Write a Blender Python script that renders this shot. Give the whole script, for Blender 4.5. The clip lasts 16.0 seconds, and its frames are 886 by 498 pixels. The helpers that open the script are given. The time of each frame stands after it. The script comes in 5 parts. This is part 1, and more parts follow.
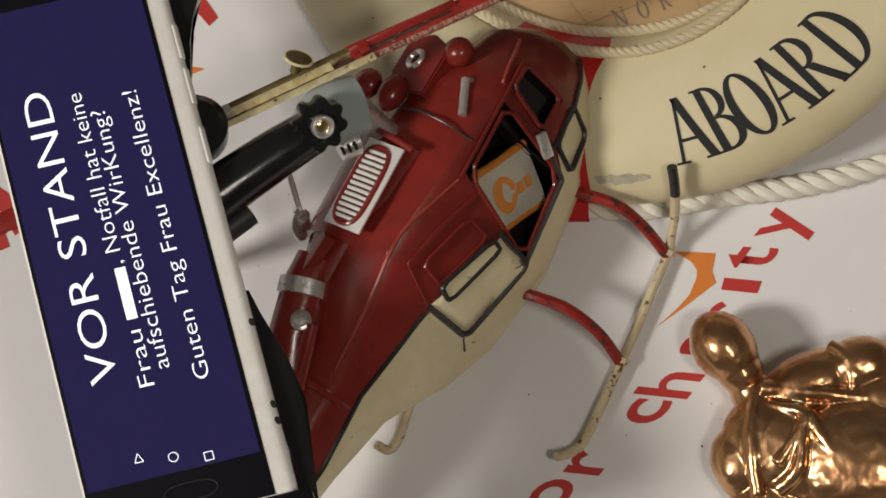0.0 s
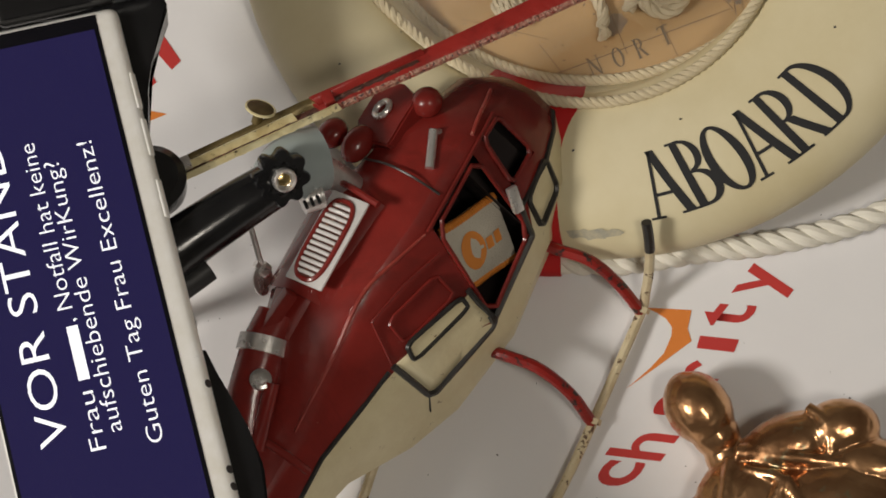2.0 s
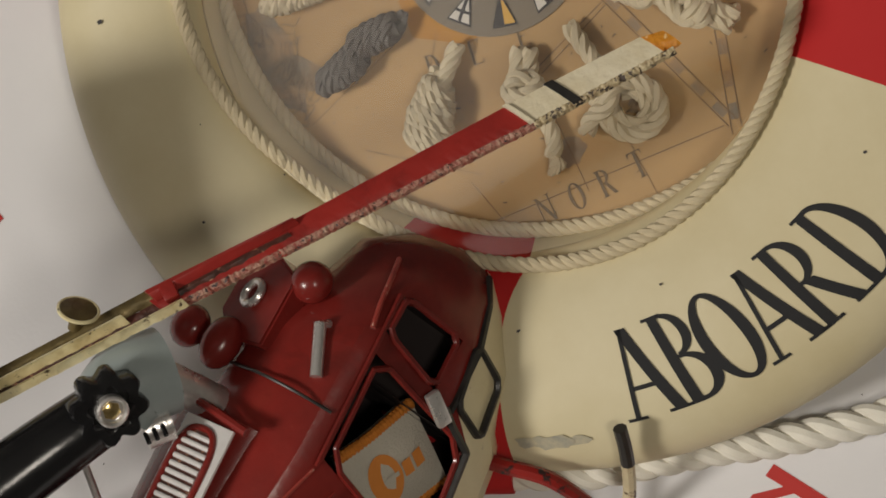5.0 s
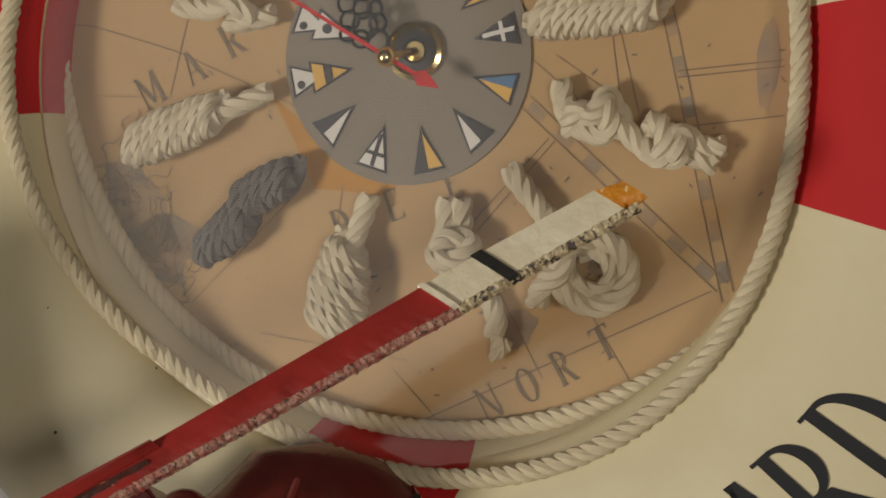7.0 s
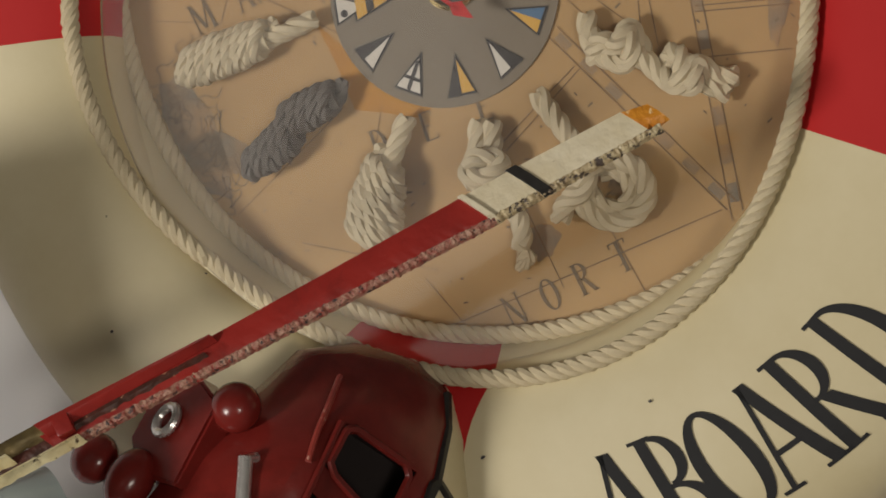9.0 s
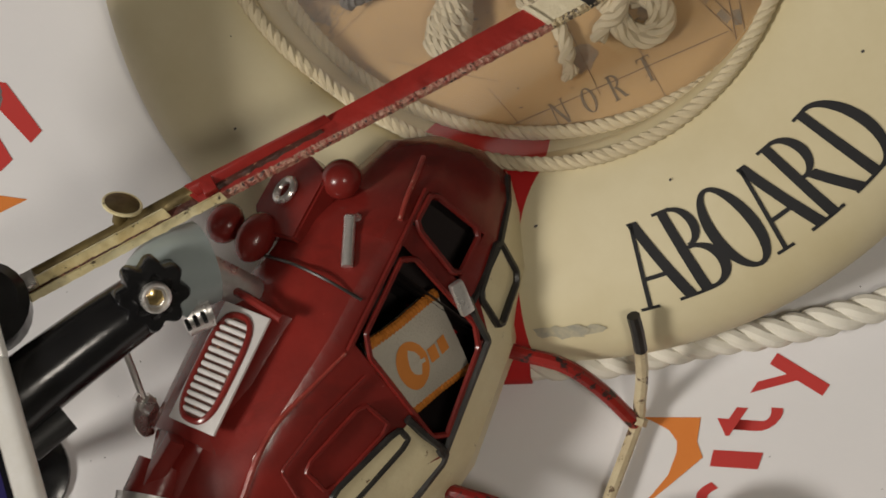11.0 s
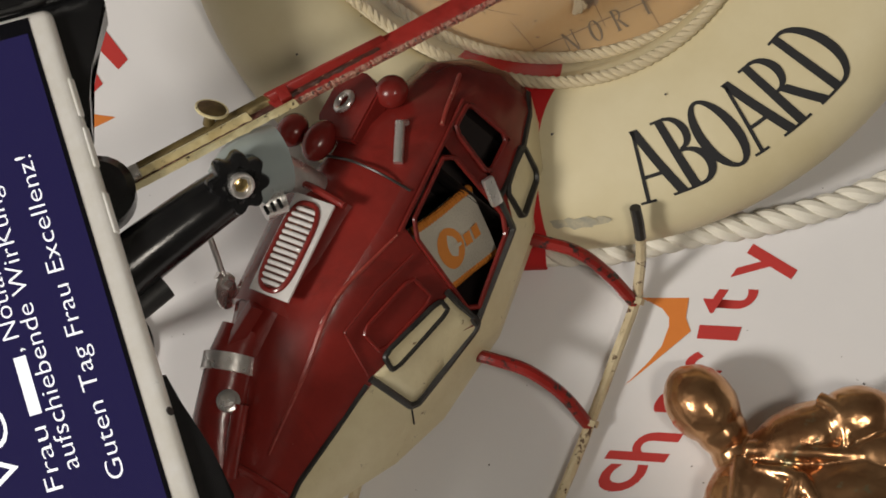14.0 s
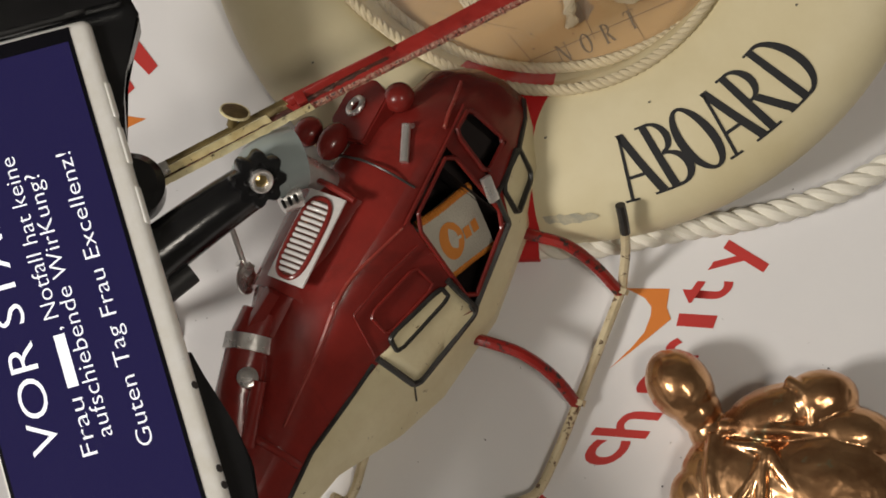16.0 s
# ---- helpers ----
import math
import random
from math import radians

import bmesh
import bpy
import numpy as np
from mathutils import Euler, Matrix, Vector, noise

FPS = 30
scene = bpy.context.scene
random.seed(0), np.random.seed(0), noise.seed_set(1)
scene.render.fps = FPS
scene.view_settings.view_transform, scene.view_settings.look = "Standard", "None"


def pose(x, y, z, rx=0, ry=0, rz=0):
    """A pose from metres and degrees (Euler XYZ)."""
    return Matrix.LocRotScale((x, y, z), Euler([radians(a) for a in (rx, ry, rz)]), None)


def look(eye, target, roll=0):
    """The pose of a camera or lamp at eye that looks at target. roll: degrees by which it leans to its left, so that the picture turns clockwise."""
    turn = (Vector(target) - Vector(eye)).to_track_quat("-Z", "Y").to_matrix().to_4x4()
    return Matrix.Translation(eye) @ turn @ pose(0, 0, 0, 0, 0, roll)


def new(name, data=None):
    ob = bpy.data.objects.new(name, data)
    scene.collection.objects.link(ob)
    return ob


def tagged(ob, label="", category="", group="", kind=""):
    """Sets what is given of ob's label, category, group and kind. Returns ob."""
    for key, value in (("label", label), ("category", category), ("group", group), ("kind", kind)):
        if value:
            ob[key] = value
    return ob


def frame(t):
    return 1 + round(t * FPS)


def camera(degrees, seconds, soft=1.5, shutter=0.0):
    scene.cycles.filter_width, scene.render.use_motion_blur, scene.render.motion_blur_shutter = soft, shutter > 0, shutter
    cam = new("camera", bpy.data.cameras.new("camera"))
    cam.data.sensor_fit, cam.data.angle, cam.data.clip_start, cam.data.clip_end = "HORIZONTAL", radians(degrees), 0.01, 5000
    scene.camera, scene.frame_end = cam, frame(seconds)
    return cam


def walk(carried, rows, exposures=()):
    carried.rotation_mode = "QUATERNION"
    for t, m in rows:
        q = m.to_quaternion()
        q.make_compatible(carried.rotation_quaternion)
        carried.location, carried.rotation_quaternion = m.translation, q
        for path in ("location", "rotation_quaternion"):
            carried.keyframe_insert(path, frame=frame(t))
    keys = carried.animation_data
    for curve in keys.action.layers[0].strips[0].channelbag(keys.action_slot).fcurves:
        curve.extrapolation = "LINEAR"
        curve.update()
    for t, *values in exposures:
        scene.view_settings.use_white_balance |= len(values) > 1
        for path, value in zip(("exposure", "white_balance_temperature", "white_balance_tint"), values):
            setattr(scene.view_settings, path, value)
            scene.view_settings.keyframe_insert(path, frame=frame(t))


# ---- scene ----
U = 0.0085  # one unit of the plan in metres
cam = camera(16.0, 16.0, soft=1.7)
PATH = [
    (0, 0.09475, -0.32858, 1.26783, 12.1371, 5.2362, 0.5244),
    (0.5, 0.10046, -0.31834, 1.27459, 11.9415, 5.0721, 0.8897),
    (1, 0.10485, -0.31596, 1.27758, 11.9411, 5.1478, 0.7309),
    (1.5, 0.09914, -0.31904, 1.27855, 12.1440, 4.9661, 0.7864),
    (2, 0.10279, -0.29690, 1.23181, 12.0960, 5.0778, 0.9715),
    (2.5, 0.11324, -0.27104, 1.18437, 12.0367, 5.4402, 0.7465),
    (3, 0.11205, -0.24351, 1.12854, 11.8358, 5.4166, -0.0093),
    (3.2, 0.10777, -0.23862, 1.10534, 11.9451, 5.3355, -0.1769),
    (5.3, 0.14466, -0.12426, 0.90294, 9.8606, 8.2067, -1.6784),
    (5.5, 0.14756, -0.11614, 0.88490, 10.0139, 8.4370, -1.9312),
    (6, 0.15332, -0.09453, 0.83604, 10.2436, 8.8091, -2.6100),
    (6.5, 0.15119, -0.08118, 0.78983, 10.6832, 9.0222, -2.8767),
    (7, 0.14493, -0.06812, 0.73777, 10.5546, 8.8100, -3.0924),
    (7.5, 0.14191, -0.06533, 0.72961, 10.4907, 8.7196, -3.1650),
    (8, 0.13900, -0.06832, 0.72883, 10.5763, 8.4520, -2.9492),
    (8.5, 0.12667, -0.07609, 0.74551, 9.9341, 7.7209, -2.3827),
    (9, 0.13494, -0.08838, 0.79603, 9.9059, 7.9199, -2.3057),
    (9.5, 0.13479, -0.10363, 0.84516, 9.9736, 7.6703, -2.1608),
    (10, 0.13291, -0.13401, 0.88684, 9.8876, 7.7710, -1.8705),
    (10.2, 0.13483, -0.14390, 0.90488, 9.9245, 7.8487, -1.8273),
    (12.3, 0.11129, -0.23870, 1.10608, 10.8844, 5.7884, -2.1316),
    (12.5, 0.11087, -0.24609, 1.12956, 11.0140, 5.7152, -1.9478),
    (13, 0.10860, -0.25709, 1.15745, 11.0501, 5.6966, -2.0224),
    (13.5, 0.10683, -0.26176, 1.15298, 11.0885, 5.7113, -1.6564),
    (14, 0.10582, -0.26304, 1.14932, 10.9587, 5.7790, -2.1065),
    (14.5, 0.10984, -0.26311, 1.14899, 10.9021, 5.9785, -2.1884),
    (15, 0.11261, -0.26805, 1.17258, 11.0048, 5.9260, -1.9155),
    (15.5, 0.11663, -0.27805, 1.21104, 11.0977, 5.9195, -1.6763),
    (16, 0.12048, -0.29068, 1.25296, 11.1895, 5.9386, -1.5421),
]
walk(cam, [(t, pose(0.85 * x, 0.85 * y, 0.85 * z, rx, ry, rz)) for t, x, y, z, rx, ry, rz in PATH],
     exposures=[(0.0, -0.11), (3.0, -0.17), (5.5, -0.26), (7.0, -0.30), (9.5, -0.26), (12.5, -0.17), (16.0, -0.11)])

# ---- world and light ----
world = bpy.data.worlds.new("world")
scene.world = world
world.use_nodes = True
world.node_tree.nodes["Background"].inputs[0].default_value = (0.75, 0.8, 0.9, 1)
world.node_tree.nodes["Background"].inputs[1].default_value = 0.07


def area_lamp(name, eye, target, size_x, size_y, watts, color):
    data = bpy.data.lights.new(name, "AREA")
    data.shape, data.size, data.size_y, data.energy, data.color = "RECTANGLE", size_x, size_y, watts, color
    ob = new(name, data)
    ob.matrix_world = look(eye, target)
    return ob


area_lamp("ceiling_lamp_light", (0.52, -0.48, 1.6), (0.08, 0.0, 0.0), 0.24, 0.24, 6.4, (1.0, 0.92, 0.80))
# Unseen area light, added so its reflection makes the clock glass hazy.
area_lamp("overhead_window_light", (-0.84, 0.02, 1.32), (0.0, 0.06, 0.0), 0.46, 0.62, 0.34, (1.0, 0.97, 0.93))
# Added light out of view on the left; throws the helicopter's shadow rightwards.
area_lamp("side_window_light", (-1.62, -0.66, 1.70), (0.0, 0.0, 0.03), 0.42, 0.42, 40.0, (1.0, 0.94, 0.85))


# ---- materials ----
def material(name, color, rough=0.5, metal=0.0, second=None, scale=40.0, amount=0.5, bump=0.0, bump_scale=300.0, stretch=(1, 1, 1),
             chips=None, chip_scale=120.0, chip_level=0.62, coat=0.0, island=0.0, grime=None, grime_scale=16.0, emit=None, emit_strength=0.0):
    """Base colour with soft variation, fine relief and optional chipped spots."""
    m = bpy.data.materials.new(name)
    m.use_nodes = True
    nt = m.node_tree
    b = nt.nodes["Principled BSDF"]
    co = nt.nodes.new("ShaderNodeTexCoord")
    mp = nt.nodes.new("ShaderNodeMapping")
    mp.inputs["Scale"].default_value = stretch
    nt.links.new(co.outputs["Object"], mp.inputs[0])
    rgb = nt.nodes.new("ShaderNodeMixRGB")
    rgb.inputs[1].default_value = (*color, 1)
    rgb.inputs[2].default_value = (*(second or tuple(0.75 * c for c in color)), 1)
    n1 = nt.nodes.new("ShaderNodeTexNoise")
    n1.inputs["Scale"].default_value = scale
    n1.inputs["Detail"].default_value = 6
    n1.inputs["Roughness"].default_value = 0.65
    nt.links.new(mp.outputs[0], n1.inputs["Vector"])
    ramp = nt.nodes.new("ShaderNodeMapRange")
    ramp.inputs["From Min"].default_value, ramp.inputs["From Max"].default_value = 0.35, 0.75
    ramp.inputs["To Max"].default_value = amount
    nt.links.new(n1.outputs[0], ramp.inputs[0])
    nt.links.new(ramp.outputs[0], rgb.inputs[0])
    out = rgb.outputs[0]
    if chips:
        n2 = nt.nodes.new("ShaderNodeTexNoise")
        n2.inputs["Scale"].default_value = chip_scale
        n2.inputs["Detail"].default_value = 8
        n2.inputs["Roughness"].default_value = 0.7
        nt.links.new(mp.outputs[0], n2.inputs["Vector"])
        st = nt.nodes.new("ShaderNodeMapRange")
        st.inputs["From Min"].default_value, st.inputs["From Max"].default_value = chip_level, chip_level + 0.03
        nt.links.new(n2.outputs[0], st.inputs[0])
        mx = nt.nodes.new("ShaderNodeMixRGB")
        mx.inputs[2].default_value = (*chips, 1)
        nt.links.new(st.outputs[0], mx.inputs[0])
        nt.links.new(out, mx.inputs[1])
        out = mx.outputs[0]
    if grime:
        n4 = nt.nodes.new("ShaderNodeTexNoise")
        n4.inputs["Scale"].default_value = grime_scale
        n4.inputs["Detail"].default_value = 9
        n4.inputs["Roughness"].default_value = 0.72
        n4.inputs["Distortion"].default_value = 0.6
        nt.links.new(mp.outputs[0], n4.inputs["Vector"])
        gr = nt.nodes.new("ShaderNodeMapRange")
        gr.inputs["From Min"].default_value, gr.inputs["From Max"].default_value = 0.52, 0.70
        gr.inputs["To Max"].default_value = 0.85
        nt.links.new(n4.outputs[0], gr.inputs[0])
        gm = nt.nodes.new("ShaderNodeMixRGB")
        gm.inputs[2].default_value = (*grime, 1)
        nt.links.new(gr.outputs[0], gm.inputs[0])
        nt.links.new(out, gm.inputs[1])
        out = gm.outputs[0]
    if island:
        ge = nt.nodes.new("ShaderNodeNewGeometry")
        hs = nt.nodes.new("ShaderNodeHueSaturation")
        mr = nt.nodes.new("ShaderNodeMapRange")
        mr.inputs["To Min"].default_value, mr.inputs["To Max"].default_value = 1 - island, 1 + island
        nt.links.new(ge.outputs["Random Per Island"], mr.inputs[0])
        nt.links.new(mr.outputs[0], hs.inputs["Value"])
        nt.links.new(out, hs.inputs["Color"])
        out = hs.outputs[0]
    nt.links.new(out, b.inputs["Base Color"])
    rr = nt.nodes.new("ShaderNodeMapRange")
    rr.inputs["To Min"].default_value, rr.inputs["To Max"].default_value = max(0.02, rough - 0.1), min(1, rough + 0.12)
    nt.links.new(n1.outputs[0], rr.inputs[0])
    nt.links.new(rr.outputs[0], b.inputs["Roughness"])
    b.inputs["Metallic"].default_value = metal
    b.inputs["Coat Weight"].default_value = coat
    b.inputs["Coat Roughness"].default_value = 0.15
    if bump:
        n3 = nt.nodes.new("ShaderNodeTexNoise")
        n3.inputs["Scale"].default_value = bump_scale
        n3.inputs["Detail"].default_value = 4
        nt.links.new(mp.outputs[0], n3.inputs["Vector"])
        bp = nt.nodes.new("ShaderNodeBump")
        bp.inputs["Strength"].default_value = bump
        bp.inputs["Distance"].default_value = 0.001
        nt.links.new(n3.outputs[0], bp.inputs["Height"])
        nt.links.new(bp.outputs[0], b.inputs["Normal"])
    if emit:
        b.inputs["Emission Color"].default_value = (*emit, 1)
        b.inputs["Emission Strength"].default_value = emit_strength
    return m


M_CLOTH = material("white_banner_cloth", (0.80, 0.79, 0.80), 0.55, second=(0.70, 0.69, 0.71), scale=6, amount=0.6, bump=0.04, bump_scale=900)
M_PRINT_RED = material("red_print", (0.52, 0.03, 0.025), 0.6, second=(0.44, 0.03, 0.025), scale=60)
M_PRINT_ORANGE = material("orange_print", (0.72, 0.22, 0.03), 0.6, second=(0.62, 0.17, 0.02), scale=60)
M_WALL = material("plain_wall_paint", (0.42, 0.40, 0.37), 0.9, scale=3)
M_BUOY = material("cream_buoy_paint", (0.70, 0.625, 0.42), 0.5, second=(0.56, 0.47, 0.26), scale=13, amount=0.8, chips=(0.2, 0.17, 0.1), chip_scale=260, chip_level=0.80, bump=0.1, bump_scale=160)
M_BUOY_RED = material("red_buoy_paint", (0.50, 0.010, 0.010), 0.75, second=(0.42, 0.010, 0.012), scale=14, bump=0.1, bump_scale=160)
M_BLACK_PRINT = material("black_print", (0.012, 0.012, 0.014), 0.8, second=(0.03, 0.03, 0.03), scale=200)
M_ROPE = material("cotton_rope", (0.60, 0.52, 0.37), 0.9, second=(0.38, 0.31, 0.2), scale=120, bump=0.2, bump_scale=1800)
M_ROPE_RIM = material("pale_cotton_rope", (0.62, 0.53, 0.36), 0.9, second=(0.46, 0.38, 0.24), scale=120, bump=0.2, bump_scale=1800)
M_ROPE_WHITE = material("white_rope", (0.82, 0.79, 0.70), 0.9, second=(0.66, 0.62, 0.52), scale=120, bump=0.2, bump_scale=1800)
M_CHART = material("aged_sea_chart_paper", (0.46, 0.295, 0.13), 0.7, second=(0.36, 0.23, 0.11), scale=18, amount=0.8)
M_CHART_INK = material("faded_chart_ink", (0.15, 0.115, 0.08), 0.8, second=(0.27, 0.18, 0.10), scale=150, amount=0.8)
M_CHART_SEA = material("blue_grey_chart_wash", (0.22, 0.185, 0.14), 0.8, second=(0.42, 0.26, 0.13), scale=110, amount=1.0)
M_CHART_LINE = material("thin_faded_chart_line", (0.19, 0.125, 0.075), 0.8, second=(0.33, 0.21, 0.11), scale=150, amount=0.8)
# Colour of an orange reflection in the glass, painted onto the chart.
M_ORANGE_REFLECTION = material("orange_glass_reflection", (0.46, 0.22, 0.03), 0.7, second=(0.36, 0.17, 0.05), scale=60, amount=0.8)
M_DIAL = material("grey_beige_dial", (0.19, 0.155, 0.11), 0.5, second=(0.15, 0.12, 0.09), scale=30)
M_WHITE = material("white_ink", (0.62, 0.58, 0.52), 0.6)
M_DARK = material("dark_ink", (0.04, 0.035, 0.035), 0.6)
M_YELLOW = material("ochre_ink", (0.62, 0.36, 0.07), 0.6)
M_BLUE = material("blue_ink", (0.08, 0.16, 0.28), 0.6)
M_BRASS = material("polished_brass", (0.85, 0.65, 0.30), 0.18, 1.0)
M_RED = material("worn_red_enamel", (0.25, 0.024, 0.019), 0.22, second=(0.085, 0.010, 0.008), scale=22, amount=1.0, chips=(0.46, 0.17, 0.13), chip_scale=420, chip_level=0.69, bump=0.12, bump_scale=240, grime=(0.06, 0.012, 0.009), grime_scale=15)
# Rubbed, chipped red, lightened to carry the highlight along the shoulder ridge.
M_RED_RIDGE = material("rubbed_highlit_red_edge", (0.36, 0.06, 0.045), 0.35, second=(0.20, 0.02, 0.015), scale=90, amount=1.0, chips=(0.55, 0.30, 0.24), chip_scale=420, chip_level=0.62, bump=0.3, bump_scale=400)
M_TIP = material("flaked_orange_paint", (0.72, 0.30, 0.03), 0.4, second=(0.45, 0.13, 0.01), scale=220, amount=1.0, chips=(0.85, 0.60, 0.30), chip_scale=330, chip_level=0.60, bump=1.0, bump_scale=350)
M_RED_BLADE = material("chipped_red_blade_paint", (0.34, 0.028, 0.022), 0.30, second=(0.20, 0.015, 0.013), scale=45, amount=0.9, chips=(0.52, 0.16, 0.10), chip_scale=300, chip_level=0.66, bump=0.35, bump_scale=200, grime=(0.12, 0.015, 0.012), grime_scale=60)
M_EDGE = material("gritty_chipped_blade_edge", (0.26, 0.035, 0.025), 0.4, second=(0.50, 0.34, 0.24), scale=700, amount=1.0, chips=(0.05, 0.03, 0.03), chip_scale=650, chip_level=0.56, bump=1.0, bump_scale=900)
M_CREAM_EDGE = material("gritty_cream_edge", (0.62, 0.52, 0.32), 0.35, second=(0.25, 0.15, 0.06), scale=700, amount=1.0, chips=(0.06, 0.04, 0.03), chip_scale=600, chip_level=0.53, bump=1.0, bump_scale=900)
M_BLADE_CREAM = material("chipped_pale_blade_paint", (0.80, 0.73, 0.56), 0.36, second=(0.60, 0.50, 0.30), scale=70, amount=0.9, chips=(0.30, 0.20, 0.09), chip_scale=260, chip_level=0.66, bump=0.5, bump_scale=300)
M_CREAM = material("worn_cream_enamel", (0.75, 0.67, 0.44), 0.36, second=(0.60, 0.50, 0.29), scale=45, amount=0.8, chips=(0.16, 0.08, 0.03), chip_scale=240, chip_level=0.655, bump=0.25, bump_scale=260)
M_BLACK_LINE = material("black_trim_paint", (0.018, 0.017, 0.016), 0.35, second=(0.06, 0.055, 0.05), scale=200, chips=(0.55, 0.5, 0.4), chip_scale=420, chip_level=0.70)
M_SKID = material("dirty_chipped_cream_paint", (0.66, 0.57, 0.38), 0.45, second=(0.45, 0.35, 0.2), scale=90, amount=0.9, chips=(0.10, 0.05, 0.025), chip_scale=260, chip_level=0.575, bump=0.5, bump_scale=300)
M_STRUT = material("chipped_red_strut_paint", (0.33, 0.02, 0.014), 0.3, second=(0.16, 0.01, 0.01), scale=60, amount=0.9, chips=(0.03, 0.02, 0.018), chip_scale=190, chip_level=0.565, bump=0.4, bump_scale=260)
M_STEEL = material("worn_steel", (0.88, 0.86, 0.84), 0.28, 0.8, second=(0.40, 0.38, 0.35), scale=150, bump=0.2)
M_PLATE = material("bare_bright_tin", (0.95, 0.93, 0.92), 0.2, 0.3, second=(0.62, 0.58, 0.57), scale=110, amount=0.5, chips=(0.22, 0.05, 0.04), chip_scale=240, chip_level=0.70, bump=0.2)
M_GOLD = material("chipped_cream_rotor_paint", (0.82, 0.74, 0.46), 0.32, second=(0.55, 0.42, 0.18), scale=160, amount=0.8, chips=(0.09, 0.055, 0.025), chip_scale=330, chip_level=0.60, bump=0.4, bump_scale=400)
M_OLIVE = material("tarnished_olive_metal", (0.20, 0.15, 0.06), 0.38, 0.5, second=(0.07, 0.05, 0.025), scale=120, amount=1.0, chips=(0.5, 0.42, 0.2), chip_scale=260, chip_level=0.68, bump=0.4, bump_scale=400)
M_GROOVE = material("dark_scraped_groove", (0.10, 0.03, 0.02), 0.5, second=(0.03, 0.02, 0.015), scale=200, amount=1.0, chips=(0.40, 0.20, 0.12), chip_scale=420, chip_level=0.60, bump=0.7, bump_scale=500)
# Slate colour for the dark knot-shaped reflection in the clock glass.
M_KNOT_REFLECTION = material("dark_knot_reflection", (0.17, 0.155, 0.14), 0.9, second=(0.09, 0.065, 0.05), scale=60, bump=0.6, bump_scale=1800)
M_SCUFF = material("grey_scuff", (0.34, 0.33, 0.28), 0.5, second=(0.62, 0.55, 0.36), scale=260, amount=1.0)
# Near-black that puts the cabin's shade into the colour.
M_INSIDE = material("dark_cabin_shade", (0.02, 0.012, 0.011), 0.7)
M_POUCH = material("grey_white_fabric", (0.60, 0.56, 0.47), 0.9, second=(0.5, 0.46, 0.38), scale=90, bump=0.5, bump_scale=1500)
M_PIPING = material("orange_fabric_piping", (0.70, 0.24, 0.03), 0.85, second=(0.5, 0.15, 0.02), scale=300, bump=0.5, bump_scale=1200)
M_LOGO = material("orange_logo_print", (0.75, 0.27, 0.05), 0.8)
M_PLASTIC = material("glossy_black_plastic", (0.008, 0.008, 0.009), 0.2, second=(0.02, 0.02, 0.02), scale=80, bump=0.06, bump_scale=500)
M_PLASTIC_MATT = material("matt_black_plastic", (0.02, 0.02, 0.021), 0.5, second=(0.03, 0.03, 0.03), scale=80, bump=0.15, bump_scale=900)
M_SMOKE = material("grey_teal_plastic", (0.34, 0.39, 0.39), 0.3, second=(0.24, 0.28, 0.28), scale=60)
M_PHONE = material("silver_phone_frame", (0.98, 0.97, 0.95), 0.3, 0.05, second=(0.76, 0.72, 0.60), scale=90, chips=(0.2, 0.18, 0.14), chip_scale=260, chip_level=0.74)
M_SCREEN = material("lit_navy_screen", (0.01, 0.01, 0.02), 0.12, emit=(0.0125, 0.009, 0.055), emit_strength=1.0)
M_SCREEN_TEXT = material("lit_white_screen_text", (0.5, 0.5, 0.5), 0.3, emit=(0.9, 0.9, 0.95), emit_strength=0.95)
M_BEZEL = material("black_phone_glass", (0.008, 0.008, 0.012), 0.1)
M_BRONZE = material("polished_copper_bronze", (0.70, 0.41, 0.21), 0.23, 0.92, second=(0.33, 0.14, 0.06), scale=45, amount=1.0, chips=(0.52, 0.46, 0.28), chip_scale=42, chip_level=0.64, bump=0.25, bump_scale=120)


def glass_material():
    """Clear pane with a slightly soft reflection."""
    m = bpy.data.materials.new("clear_clock_glass")
    m.use_nodes = True
    nt = m.node_tree
    clear = nt.nodes.new("ShaderNodeBsdfTransparent")
    clear.inputs[0].default_value = (1.0, 1.0, 1.0, 1)
    gloss = nt.nodes.new("ShaderNodeBsdfGlossy")
    gloss.inputs["Roughness"].default_value = 0.09
    fres = nt.nodes.new("ShaderNodeFresnel")
    fres.inputs["IOR"].default_value = 1.6
    mix = nt.nodes.new("ShaderNodeMixShader")
    nt.links.new(fres.outputs[0], mix.inputs[0])
    nt.links.new(clear.outputs[0], mix.inputs[1])
    nt.links.new(gloss.outputs[0], mix.inputs[2])
    nt.links.new(mix.outputs[0], nt.nodes["Material Output"].inputs["Surface"])
    return m


M_GLASS = glass_material()


# ---- builders ----
def link(name, bm, mat, parent=None, label="", smooth=True, inverse=None):
    me = bpy.data.meshes.new(name)
    if inverse is not None:
        bm.transform(inverse)
    bmesh.ops.recalc_face_normals(bm, faces=bm.faces)
    bm.to_mesh(me)
    bm.free()
    me.materials.append(mat)
    if smooth:
        me.shade_smooth()
        me.set_sharp_from_angle(angle=radians(38))
    ob = new(name, me)
    if parent:
        ob.parent = parent
    if label:
        ob["label"] = label
    return ob


def part(name, bm, mat, parent, label="", smooth=True, inverse=None):
    return link(name, bm, mat, parent, label, smooth, inverse)


def thing(name, m, label, category, group="", kind=""):
    ob = new(name)
    ob.empty_display_size = 0.01
    ob.matrix_world = m
    return tagged(ob, label, category, group, kind)


